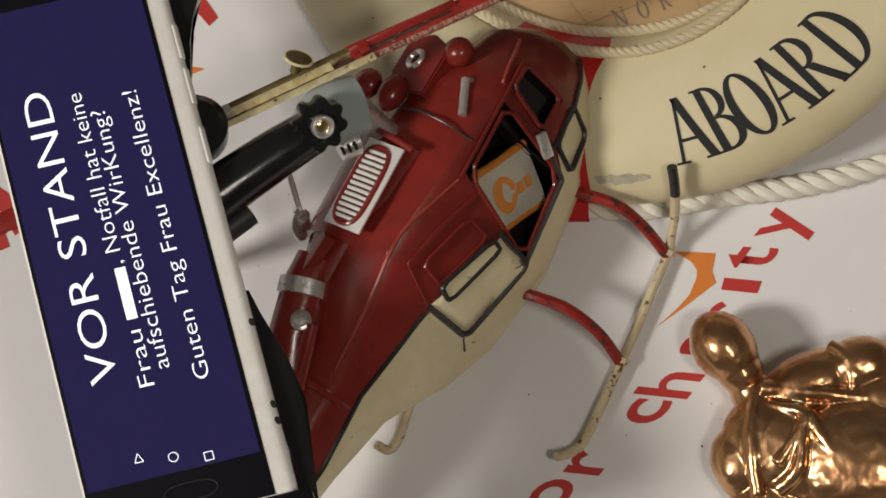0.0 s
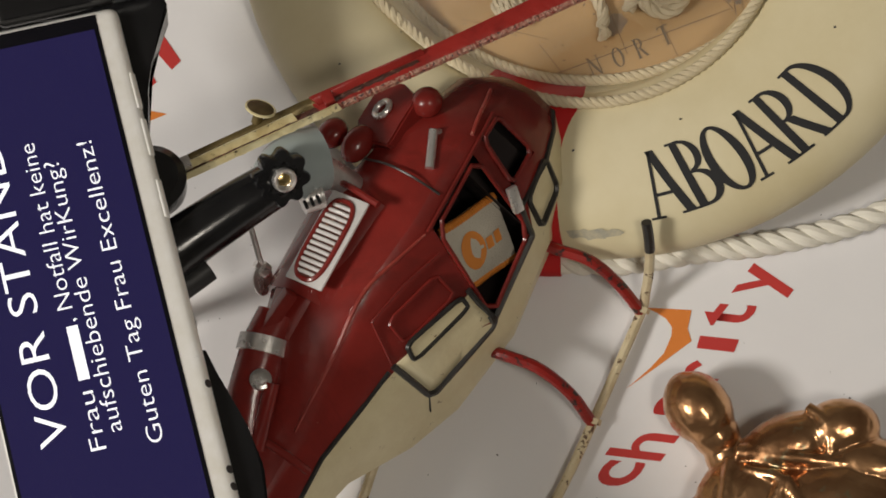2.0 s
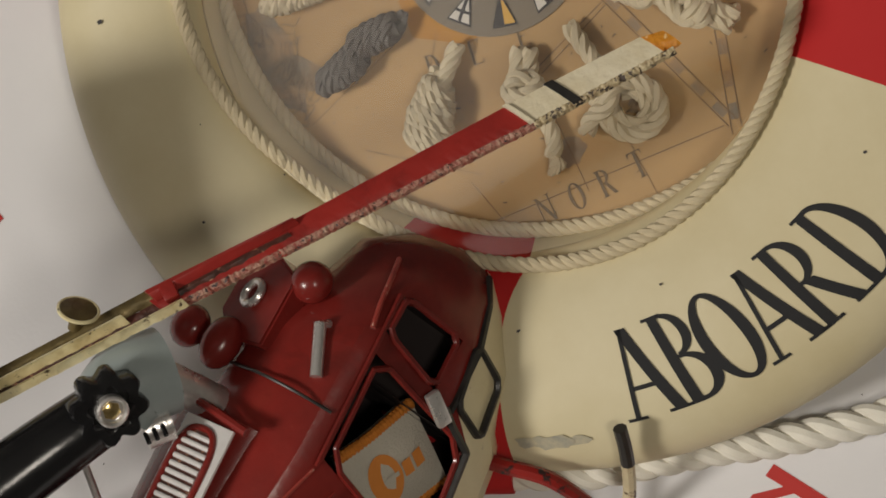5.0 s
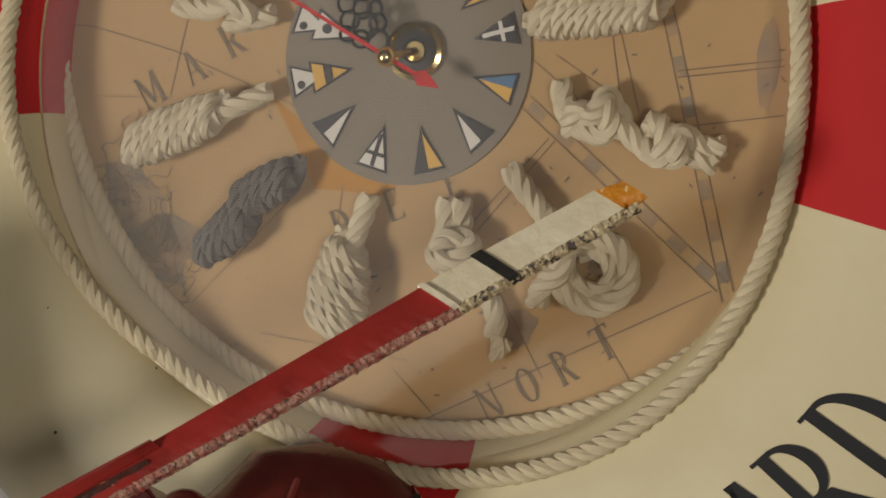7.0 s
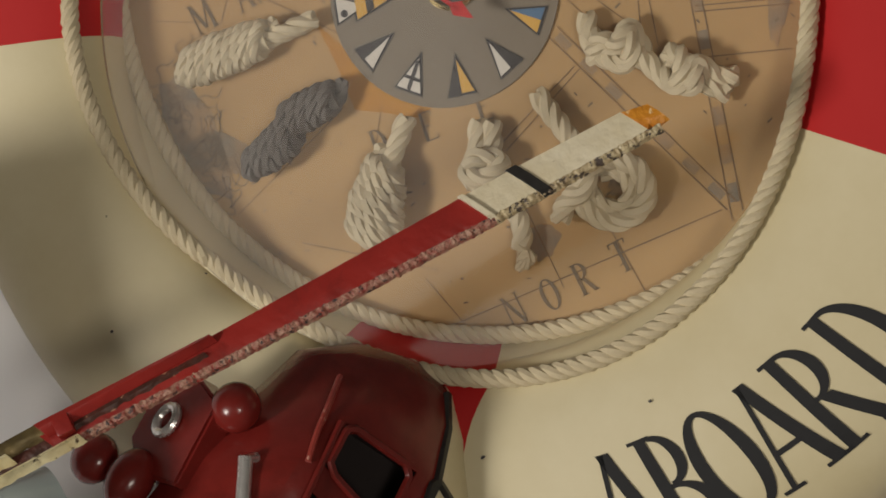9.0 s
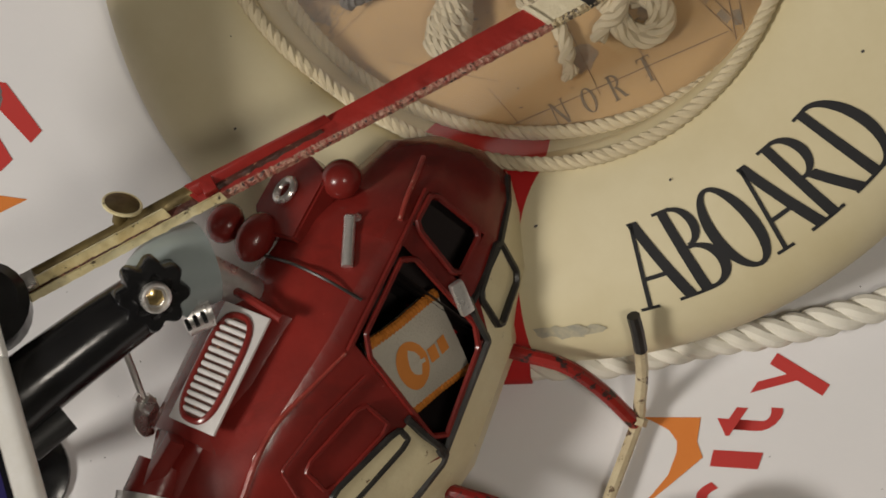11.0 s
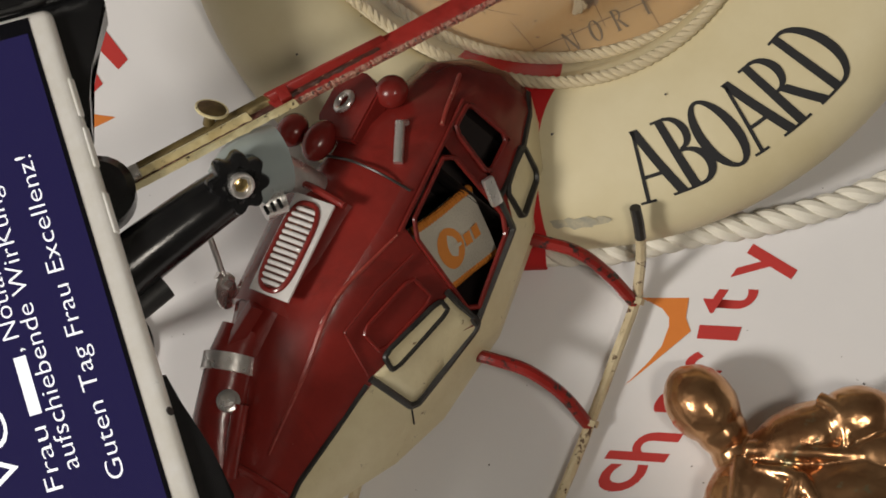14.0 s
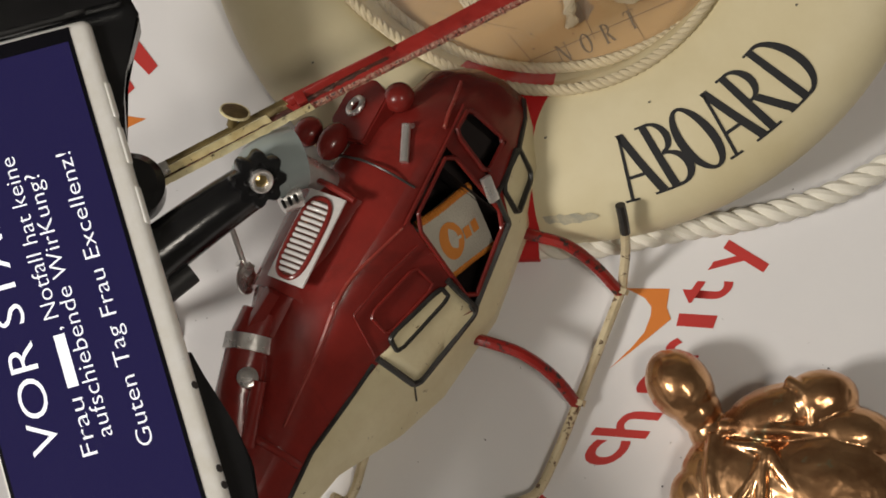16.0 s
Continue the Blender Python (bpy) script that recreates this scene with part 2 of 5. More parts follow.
def V3(p):
    return Vector((p[0] * U, p[1] * U, p[2] * U))


def path_points(points, steps=8):
    """Catmull-Rom through the points."""
    pts = [Vector(p) for p in points]
    if len(pts) < 3:
        return [pts[0].lerp(pts[-1], i / steps) for i in range(steps + 1)]
    ext = [2 * pts[0] - pts[1]] + pts + [2 * pts[-1] - pts[-2]]
    out = []
    for i in range(1, len(ext) - 2):
        a, b, c, d = ext[i - 1:i + 3]
        for k in range(steps):
            t = k / steps
            out.append(0.5 * (2 * b + (c - a) * t + (2 * a - 5 * b + 4 * c - d) * t * t + (3 * b - a - 3 * c + d) * t ** 3))
    out.append(pts[-1])
    return out


def frames(pts, closed=False):
    """A tangent and two normals at each point, carried along without twist."""
    n = len(pts)
    tang = [((pts[(i + 1) % n] if closed or i < n - 1 else pts[i]) - (pts[i - 1] if closed or i else pts[i])).normalized() for i in range(n)]
    ref = Vector((0, 0, 1)) if abs(tang[0].z) < 0.9 else Vector((1, 0, 0))
    out = []
    for t in tang:
        ref = (ref - t * ref.dot(t)).normalized()
        out.append((t, ref, t.cross(ref)))
    return out


def tube(bm, pts, radius, sides=8, closed=False, caps=True):
    fr = frames(pts, closed)
    rings = []
    for i, (p, (t, u, v)) in enumerate(zip(pts, fr)):
        r = radius(i / (len(pts) - 1)) if callable(radius) else radius
        rings.append([bm.verts.new(p + (u * math.cos(a) + v * math.sin(a)) * r) for a in (2 * math.pi * k / sides for k in range(sides))])
    for i in range(len(rings) if closed else len(rings) - 1):
        a, b = rings[i], rings[(i + 1) % len(rings)]
        for k in range(sides):
            bm.faces.new((a[k], a[(k + 1) % sides], b[(k + 1) % sides], b[k]))
    if caps and not closed:
        bm.faces.new(rings[0][::-1])
        bm.faces.new(rings[-1])
    return bm


def rope_mesh(bm, pts, radius, pitch, closed=False, strands=3, sides=7, phase=0.0):
    """Laid rope: strands wound round the path."""
    fr = frames(pts, closed)
    length, run = [0.0], 0.0
    for a, b in zip(pts, pts[1:]):
        run += (b - a).length
        length.append(run)
    if closed:
        whole = run + (pts[0] - pts[-1]).length
        pitch = whole / max(1, round(whole / pitch))
    for s in range(strands):
        line = []
        for p, (t, u, v), d in zip(pts, fr, length):
            a = 2 * math.pi * (d / pitch + s / strands) + phase
            line.append(p + (u * math.cos(a) + v * math.sin(a)) * radius * 0.46)
        tube(bm, line, radius * 0.56, sides, closed)
    return bm


def even(pts, step, closed=False):
    """The same line with points at even steps."""
    src = list(pts) + ([pts[0]] if closed else [])
    out, carry = [src[0].copy()], 0.0
    for a, b in zip(src, src[1:]):
        d = (b - a).length
        k = step - carry
        while k < d:
            out.append(a.lerp(b, k / d))
            k += step
        carry = d - (k - step)
    return out


def plate(bm, outline, thick, at=Matrix()):
    """A flat outline (x, y), given depth along z from 0 up to thick."""
    lo = [bm.verts.new(at @ Vector((x, y, 0))) for x, y in outline]
    hi = [bm.verts.new(at @ Vector((x, y, thick))) for x, y in outline]
    n = len(outline)
    bm.faces.new(hi)
    bm.faces.new(lo[::-1])
    for i in range(n):
        bm.faces.new((lo[i], lo[(i + 1) % n], hi[(i + 1) % n], hi[i]))
    return bm


def block(bm, size, at=Matrix(), bevel=0.0, segments=2):
    """A box about the origin with rounded edges."""
    made = bmesh.ops.create_cube(bm, size=1.0)["verts"]
    for v in made:
        v.co = Vector((v.co.x * size[0], v.co.y * size[1], v.co.z * size[2]))
    if bevel:
        edges = list({e for v in made for e in v.link_edges})
        made = bmesh.ops.bevel(bm, geom=edges, offset=bevel, segments=segments, affect="EDGES", profile=0.6)["verts"]
        made = list({v for v in made if v.is_valid})
    known = set(made)
    stack = list(made)
    while stack:
        for e in stack.pop().link_edges:
            for v in e.verts:
                if v not in known:
                    known.add(v)
                    stack.append(v)
    for v in known:
        v.co = at @ v.co
    return bm


def lathe(bm, profile, at=Matrix(), sides=24):
    """(radius, height) turned round z."""
    rings = []
    for r, h in profile:
        rings.append([bm.verts.new(at @ Vector((r * math.cos(2 * math.pi * k / sides), r * math.sin(2 * math.pi * k / sides), h))) for k in range(sides)])
    for a, b in zip(rings, rings[1:]):
        for k in range(sides):
            bm.faces.new((a[k], a[(k + 1) % sides], b[(k + 1) % sides], b[k]))
    bm.faces.new(rings[0][::-1])
    bm.faces.new(rings[-1])
    return bm


def ball(bm, r, at=Matrix(), stretch=(1, 1, 1), seg=20):
    made = bmesh.ops.create_uvsphere(bm, u_segments=seg, v_segments=seg // 2 + 2, radius=r)["verts"]
    for v in made:
        v.co = at @ Vector((v.co.x * stretch[0], v.co.y * stretch[1], v.co.z * stretch[2]))
    return bm


def axis_pose(p, direction, twist=(0, 0, 1)):
    """A pose at p whose z runs along the direction."""
    z = Vector(direction).normalized()
    x = Vector(twist).cross(z)
    x = x.normalized() if x.length > 1e-4 else Vector((1, 0, 0))
    y = z.cross(x)
    m = Matrix((x, y, z)).transposed().to_4x4()
    m.translation = p
    return m


def text_mesh(body, size, bold=0.0, stretch=1.0, spacing=1.0):
    """A bmesh of a line of text in the built-in font, start at the origin, baseline along x."""
    cu = bpy.data.curves.new("letters", "FONT")
    cu.body, cu.size, cu.offset, cu.space_character = body, size, bold, spacing
    cu.resolution_u = 4
    ob = new("letters", cu)
    dg = bpy.context.evaluated_depsgraph_get()
    me = bpy.data.meshes.new_from_object(ob.evaluated_get(dg))
    bm = bmesh.new()
    bm.from_mesh(me)
    bpy.data.objects.remove(ob)
    bpy.data.curves.remove(cu)
    bpy.data.meshes.remove(me)
    xs = [v.co.x for v in bm.verts] or [0]
    bm.transform(Matrix.Diagonal((stretch, 1, 1, 1)) @ Matrix.Translation((-min(xs), 0, 0)))
    return bm


def text_width(bm):
    return max(v.co.x for v in bm.verts)


# ---- setting: table cloth, room ----
CLOTH_THICK = 0.001


def cloth_height(x, y):
    """Faint waves and creases of the cloth."""
    return min(-0.0002, -0.0011 + 0.0009 * noise.noise(Vector((x * 9, y * 9, 0.3))) + 0.0001 * noise.noise(Vector((x * 26 + y * 14, y * 9 - x * 4, 2.0))))


def cloth():
    """One banner cloth over the table, with faint waves and creases."""
    bm = bmesh.new()
    n = 110
    grid = []
    for j in range(n + 1):
        row = []
        for i in range(n + 1):
            x, y = -0.75 + 1.6 * i / n, -0.75 + 1.6 * j / n
            row.append(bm.verts.new((x, y, cloth_height(x, y))))
        grid.append(row)
    for j in range(n):
        for i in range(n):
            bm.faces.new((grid[j][i], grid[j][i + 1], grid[j + 1][i + 1], grid[j + 1][i]))
    ob = link("table_cloth", bm, M_CLOTH)
    so = ob.modifiers.new("thick", "SOLIDIFY")
    so.thickness, so.offset = CLOTH_THICK, -1
    return tagged(ob, "white printed banner cloth spread over the table", "banner", kind="structure")


CLOTH = cloth()
bm = bmesh.new()
block(bm, (1.62, 1.62, 0.03), Matrix.Translation((0.05, 0.05, -0.022)), 0.004)
tagged(link("table_top", bm, M_WALL), "plain table top under the banner cloth", "table", kind="structure")

for name, size, at in (("floor", (6, 6, 0.1), (0, 0, -0.80)), ("ceiling", (6, 6, 0.1), (0, 0, 2.05)),
                       ("wall_north", (6, 0.1, 2.9), (0, 2.9, 0.6)), ("wall_south", (6, 0.1, 2.9), (0, -2.9, 0.6)),
                       ("wall_east", (0.1, 5.7, 2.9), (2.9, 0, 0.6)), ("wall_west", (0.1, 5.7, 2.9), (-2.9, 0, 0.6))):
    bm = bmesh.new()
    block(bm, size, Matrix.Translation(at))
    tagged(link(name, bm, M_WALL, smooth=False), "plain painted " + name.split("_")[0], name.split("_")[0], kind="structure")

PRINT_Z = 0.0004


def printed(name, bm, mat, at, label):
    """Print on the cloth: a thin layer laid over it."""
    bmesh.ops.transform(bm, matrix=at, verts=bm.verts)
    return part(name, bm, mat, CLOTH, label, smooth=False)


# The slogan runs up the cloth at a slant; each letter is its own print.
LINE = [("f", 0.2, -17.5), ("o", 2.0, -15.8), ("r", 3.55, -14.5), ("c", 5.9, -12.4), ("h", 6.95, -11.3), ("a", 8.2, -9.6),
        ("r", 9.2, -8.4), ("t", 10.1, -6.05), ("y", 11.5, -4.65)]
SHEAR = Matrix(((0.60, -0.99, 0, 0), (0.80, 0.115, 0, 0), (0, 0, 1, 0), (0, 0, 0, 1)))
for ch, x, y in LINE:
    bm = text_mesh(ch, 3.1 * U, bold=0.05 * U)
    w = text_width(bm)
    m = Matrix.Translation((x * U, y * U, PRINT_Z)) @ SHEAR @ Matrix.Translation((-w / 2, -(0.78 if ch not in "hft" else 1.0) * U, 0))
    printed("printed_letter", bm, M_PRINT_RED, m, "red printed letter")
bm = bmesh.new()
plate(bm, [(9.03 * U, -7.40 * U), (10.50 * U, -7.57 * U), (10.70 * U, -7.06 * U), (9.17 * U, -6.90 * U)], 0.00005, Matrix.Translation((0, 0, PRINT_Z)))
part("printed_letter", bm, M_PRINT_RED, CLOTH, "red printed letter", smooth=False)


def swoosh(at, turn, size):
    bm = bmesh.new()
    pts = [(-0.9, 0.85), (0.9, 0.75), (0.75, 0.0), (0.9, -0.5), (-0.15, -1.3), (-1.65, -2.4), (-0.75, -1.6), (-0.2, -1.0), (0.1, -0.3), (0.13, 0.05), (-0.1, 0.4), (-0.5, 0.65)]
    m = Matrix.Translation((at[0] * U, at[1] * U, PRINT_Z)) @ Matrix.Rotation(radians(turn), 4, "Z") @ Matrix.Scale(size * U, 4)
    plate(bm, pts, 0.00005, m)
    return part("printed_emblem", bm, M_PRINT_ORANGE, CLOTH, "orange printed arrow-like emblem", smooth=False)


swoosh((7.93, -6.62), 0, 1.0)
for pts in ([(-14.4, 6.0), (-13.56, 6.27), (-13.19, 6.18), (-12.02, 4.52), (-12.39, 4.14), (-13.5, 5.4), (-14.2, 5.3)],
            [(-14.3, 4.9), (-13.8, 5.0), (-13.0, 3.62), (-13.4, 3.25), (-14.5, 4.6)],
            [(-21.6, -2.4), (-20.71, -3.02), (-20.08, -4.59), (-20.39, -4.83), (-21.3, -3.4)],
            [(-21.9, -3.6), (-21.1, -4.0), (-20.6, -5.3), (-21.1, -5.5)]):
    bm = bmesh.new()
    plate(bm, [(x * U, y * U) for x, y in pts], 0.00005, Matrix.Translation((0, 0, PRINT_Z)))
    part("printed_letter", bm, M_PRINT_RED, CLOTH, "part of a red printed letter", smooth=False)
bm = bmesh.new()
plate(bm, [(x * U, y * U) for x, y in ((-14.2, 2.5), (-13.4, 2.45), (-12.52, 2.28), (-13.53, 1.85), (-14.0, 2.0))], 0.00005, Matrix.Translation((0, 0, PRINT_Z)))
part("printed_emblem", bm, M_PRINT_ORANGE, CLOTH, "tip of an orange printed emblem", smooth=False)


# Crumbs and specks of dirt on the cloth.
rnd = random.Random(21)
bm = bmesh.new()
for k in range(60):
    x, y, r = rnd.uniform(-14, 17), rnd.uniform(-17, 3), rnd.choice((0.02, 0.025, 0.03, 0.05))
    c = Vector((x * U, y * U, PRINT_Z + 0.0001))
    bm.faces.new([bm.verts.new(c + Vector((r * U * rnd.uniform(0.6, 1.2) * math.cos(q * 1.047), r * U * rnd.uniform(0.6, 1.2) * math.sin(q * 1.047), 0))) for q in range(6)])
tagged(part("specks", bm, M_DARK, CLOTH, "tiny dark specks on the cloth", smooth=False), kind="stuff")


# The print lies close on the waves of the cloth.
for ob in CLOTH.children:
    for v in ob.data.vertices:
        v.co.z += cloth_height(v.co.x, v.co.y) + CLOTH_THICK + 0.0002 - PRINT_Z


# ---- lifebuoy with a clock ----
RING_UP = Vector((-0.5012, 0.8636, 0.0544))
RING_RIGHT = Vector((0.8528, 0.4823, 0.2003))
RING_OUT = Vector((-0.1467, -0.1467, 0.9782))
RM = Matrix((RING_RIGHT, RING_UP, RING_OUT)).transposed().to_4x4()
RM.translation = V3((4.2, 11.3, 3.16))
R_IN, R_OUT, H_FRONT = 9.0, 15.35, 2.3

BUOY = thing("lifebuoy", RM, "cream and red painted lifebuoy clock lying tilted on the cloth", "lifebuoy")


def buoy_profile():
    """(radius, height) of the ring's section, in units: flat back, rounded front."""
    mid, half = (R_IN + R_OUT) / 2, (R_OUT - R_IN) / 2
    pts = []
    for k in range(25):
        a = math.pi * (1 - k / 24)
        c, s = math.cos(a), math.sin(a)
        pts.append((mid + half * abs(c) ** 0.85 * (1 if c > 0 else -1), 0.25 + (H_FRONT - 0.25) * abs(s) ** (0.62 if c < 0 else 0.95)))
    pts.append((R_OUT - 0.5, -0.1))
    pts.append((R_IN + 0.3, -0.1))
    return pts


def buoy_height(r):
    mid, half = (R_IN + R_OUT) / 2, (R_OUT - R_IN) / 2
    c = max(-1, min(1, (r - mid) / half))
    k = abs(c) ** (1 / 0.85)
    return 0.25 + (H_FRONT - 0.25) * (1 - k * k) ** (0.31 if c < 0 else 0.475)


def outer_shift(r):
    """The ring is a little wider on one side."""
    f = max(0.0, min(1.0, (r - R_IN) / (R_OUT - R_IN)))
    return 1.0 * f, -0.75 * f


def buoy_sector(a0, a1, name, mat, label, slant0=0.0, slant1=0.0):
    bm = bmesh.new()
    n = max(6, int((a1 - a0) / 2))
    rings = []
    for i in range(n + 1):
        row = []
        for r, h in buoy_profile():
            bend = -9 * (1 - math.exp(-max(0.0, r - 9.4) / 1.5))
            lo, hi = a0 + slant0 * bend, a1 + slant1 * bend
            a = radians(lo + (hi - lo) * i / n)
            sx, sy = outer_shift(r)
            row.append(bm.verts.new(((r * math.cos(a) + sx) * U, (r * math.sin(a) + sy) * U, h * U)))
        rings.append(row)
    for a, b in zip(rings, rings[1:]):
        for k in range(len(a)):
            bm.faces.new((a[k], b[k], b[(k + 1) % len(a)], a[(k + 1) % len(a)]))
    bm.faces.new(rings[0])
    bm.faces.new(rings[-1][::-1])
    return part(name, bm, mat, BUOY, label)


BANDS = [(-55, -28), (-142, -116.8), (123, 150.5), (35, 62)]
SLANT = {-116.8: 1.0}
edges = sorted(BANDS)
for i, (a0, a1) in enumerate(edges):
    buoy_sector(a0, a1, "band", M_BUOY_RED, "red painted band", 0.0, SLANT.get(a1, 0.0))
    nxt = edges[(i + 1) % 4][0] + (360 if i == 3 else 0)
    buoy_sector(a1, nxt, "ring_section", M_BUOY, "cream painted ring section", SLANT.get(a1, 0.0), 0.0)


# Serif capitals from thick and thin strokes, in a box 1 high.
def stroke(x0, y0, x1, y1, w):
    return [(x0 - w / 2, y0), (x0 + w / 2, y0), (x1 + w / 2, y1), (x1 - w / 2, y1)]


def serif(x, y, w, h=0.035):
    return [(x - w / 2, y - h / 2), (x + w / 2, y - h / 2), (x + w / 2, y + h / 2), (x - w / 2, y + h / 2)]


def bowl(cx, cy, rx, ry, a0, a1, thin, thick, n=18):
    """Quads of an arc whose breadth swells to the sides."""
    out = []
    for k in range(n):
        quad = []
        for j, rim in ((k, 0), (k + 1, 0), (k + 1, 1), (k, 1)):
            a = radians(a0 + (a1 - a0) * j / n)
            quad.append((cx + (rx - rim * thick) * math.cos(a), cy + (ry - rim * thin) * math.sin(a)))
        out.append(quad)
    return out


GLYPHS = {
    "A": (0.62, [stroke(0.08, 0, 0.30, 1, 0.05), stroke(0.53, 0, 0.31, 1, 0.13), serif(0.31, 0.33, 0.30, 0.05), serif(0.08, 0.0, 0.2), serif(0.53, 0.0, 0.26)]),
    "B": (0.52, [stroke(0.12, 0, 0.12, 1, 0.12), serif(0.1, 0, 0.2), serif(0.1, 1, 0.2)] + bowl(0.2, 0.76, 0.24, 0.25, -90, 90, 0.045, 0.11) + bowl(0.2, 0.26, 0.30, 0.275, -90, 90, 0.045, 0.12)
          + [serif(0.17, 0.995, 0.12, 0.045), serif(0.17, 0.51, 0.12, 0.045), serif(0.17, 0.01, 0.12, 0.045)]),
    "O": (0.62, bowl(0.31, 0.5, 0.29, 0.52, 0, 360, 0.05, 0.13, 36)),
    "R": (0.60, [stroke(0.12, 0, 0.12, 1, 0.12), serif(0.12, 0, 0.26), serif(0.1, 1, 0.2), stroke(0.50, 0, 0.27, 0.48, 0.13), serif(0.52, 0.0, 0.2), serif(0.17, 0.995, 0.12, 0.045), serif(0.17, 0.49, 0.14, 0.045)]
          + bowl(0.2, 0.74, 0.27, 0.275, -90, 90, 0.045, 0.12)),
    "D": (0.60, [stroke(0.12, 0, 0.12, 1, 0.12), serif(0.1, 0, 0.2), serif(0.1, 1, 0.2), serif(0.17, 0.995, 0.12, 0.045), serif(0.17, 0.005, 0.12, 0.045)] + bowl(0.2, 0.5, 0.36, 0.52, -90, 90, 0.05, 0.13, 24)),
    "N": (0.70, [stroke(0.12, 0, 0.12, 1, 0.05), stroke(0.58, 0, 0.58, 1, 0.05), stroke(0.56, 0, 0.12, 1, 0.13), serif(0.12, 0, 0.2), serif(0.09, 1, 0.16), serif(0.58, 1, 0.2)]),
    "T": (0.62, [stroke(0.31, 0, 0.31, 1, 0.12), serif(0.31, 0.98, 0.56, 0.05), serif(0.31, 0, 0.26), stroke(0.05, 0.84, 0.05, 1, 0.04), stroke(0.57, 0.84, 0.57, 1, 0.04)]),
    "E": (0.54, [stroke(0.12, 0, 0.12, 1, 0.12), serif(0.28, 0.98, 0.4, 0.05), serif(0.28, 0.02, 0.44, 0.05), serif(0.24, 0.5, 0.24, 0.045), stroke(0.47, 0.84, 0.47, 1, 0.04), stroke(0.5, 0, 0.5, 0.18, 0.04)]),
    "M": (0.80, [stroke(0.12, 0, 0.12, 1, 0.05), stroke(0.68, 0, 0.68, 1, 0.12), stroke(0.40, 0.1, 0.14, 1, 0.12), stroke(0.40, 0.1, 0.66, 1, 0.05), serif(0.12, 0, 0.2), serif(0.68, 0, 0.24), serif(0.09, 1, 0.14), serif(0.7, 1, 0.16)]),
}


def glyph_on(ch, place, cuts=5):
    """A letter of small quads, each corner moved by place(x, y)."""
    bm = bmesh.new()
    for quad in GLYPHS[ch][1]:
        a, b, c, d = (Vector((*p, 0)) for p in quad)
        n = cuts if max((d - a).length, (b - a).length) > 0.2 else 1
        g = [[bm.verts.new(place(*(a.lerp(b, i / n)).lerp(d.lerp(c, i / n), j / n).xy)) for j in range(n + 1)] for i in range(n + 1)]
        for i in range(n):
            for j in range(n):
                bm.faces.new((g[i][j], g[i + 1][j], g[i + 1][j + 1], g[i][j + 1]))
    return bm


def buoy_letter(ch, angle, height=2.46, wide=1.14):
    """A letter on the ring's front, its top towards the middle."""
    width = GLYPHS[ch][0]

    def place(x, y):
        r = 14.17 - y * height
        a = radians(angle) + (x - width / 2) * height * wide / 13.4
        sx, sy = outer_shift(r)
        return Vector(((r * math.cos(a) + sx) * U, (r * math.sin(a) + sy) * U, (buoy_height(r) + 0.035) * U))

    return part("painted_letter", glyph_on(ch, place, 8), M_BLACK_PRINT, BUOY, "black painted serif capital", smooth=False)


for ch, angle in zip("ABOARD", (-106.5, -100.1, -94.5, -88.3, -81.6, -74.5)):
    buoy_letter(ch, angle)

# Small dark nicks and a grey scuff in the paint.
for r, a, s in ((10.42, 177.4, 0.12), (9.32, -166.9, 0.06), (12.2, 156.9, 0.09), (11.35, -118.4, 0.06), (11.9, -170.0, 0.05), (12.6, -63.0, 0.06), (13.6, -108.0, 0.05), (11.2, -96.0, 0.05)):
    bm = bmesh.new()
    c = Vector((r * math.cos(radians(a)) * U, r * math.sin(radians(a)) * U, (buoy_height(r) + 0.03) * U))
    bm.faces.new([bm.verts.new(c + Vector((s * U * (1 + 0.4 * math.sin(3 * k + a)) * math.cos(k * 0.785), 0.75 * s * U * math.sin(k * 0.785), 0))) for k in range(8)])
    part("paint_nick", bm, M_DARK, BUOY, "dark nick in the paint", smooth=False)

bm = bmesh.new()
for x, y, w, l in ((-6.9, -12.85, 0.22, 0.5), (-6.35, -13.2, 0.26, 0.6), (-5.75, -13.5, 0.18, 0.45)):
    at = Matrix.Translation((x * U, y * U, (buoy_height(math.hypot(x - 0.8, y + 0.6)) + 0.03) * U)) @ Matrix.Rotation(radians(-31), 4, "Z") @ Matrix.Rotation(radians(38), 4, "X")
    bm.faces.new([bm.verts.new(at @ Vector((l * (1 + 0.25 * math.sin(2.7 * k)) * math.cos(k * 0.524) * U, w * (1 + 0.3 * math.sin(4.1 * k + x)) * math.sin(k * 0.524) * U, 0))) for k in range(12)])
part("scuff", bm, M_SCUFF, BUOY, "grey scuff in the cream paint", smooth=False)


CLOCK = thing("clock", RM, "round clock with sea chart and signal-flag dial set in the lifebuoy", "clock")
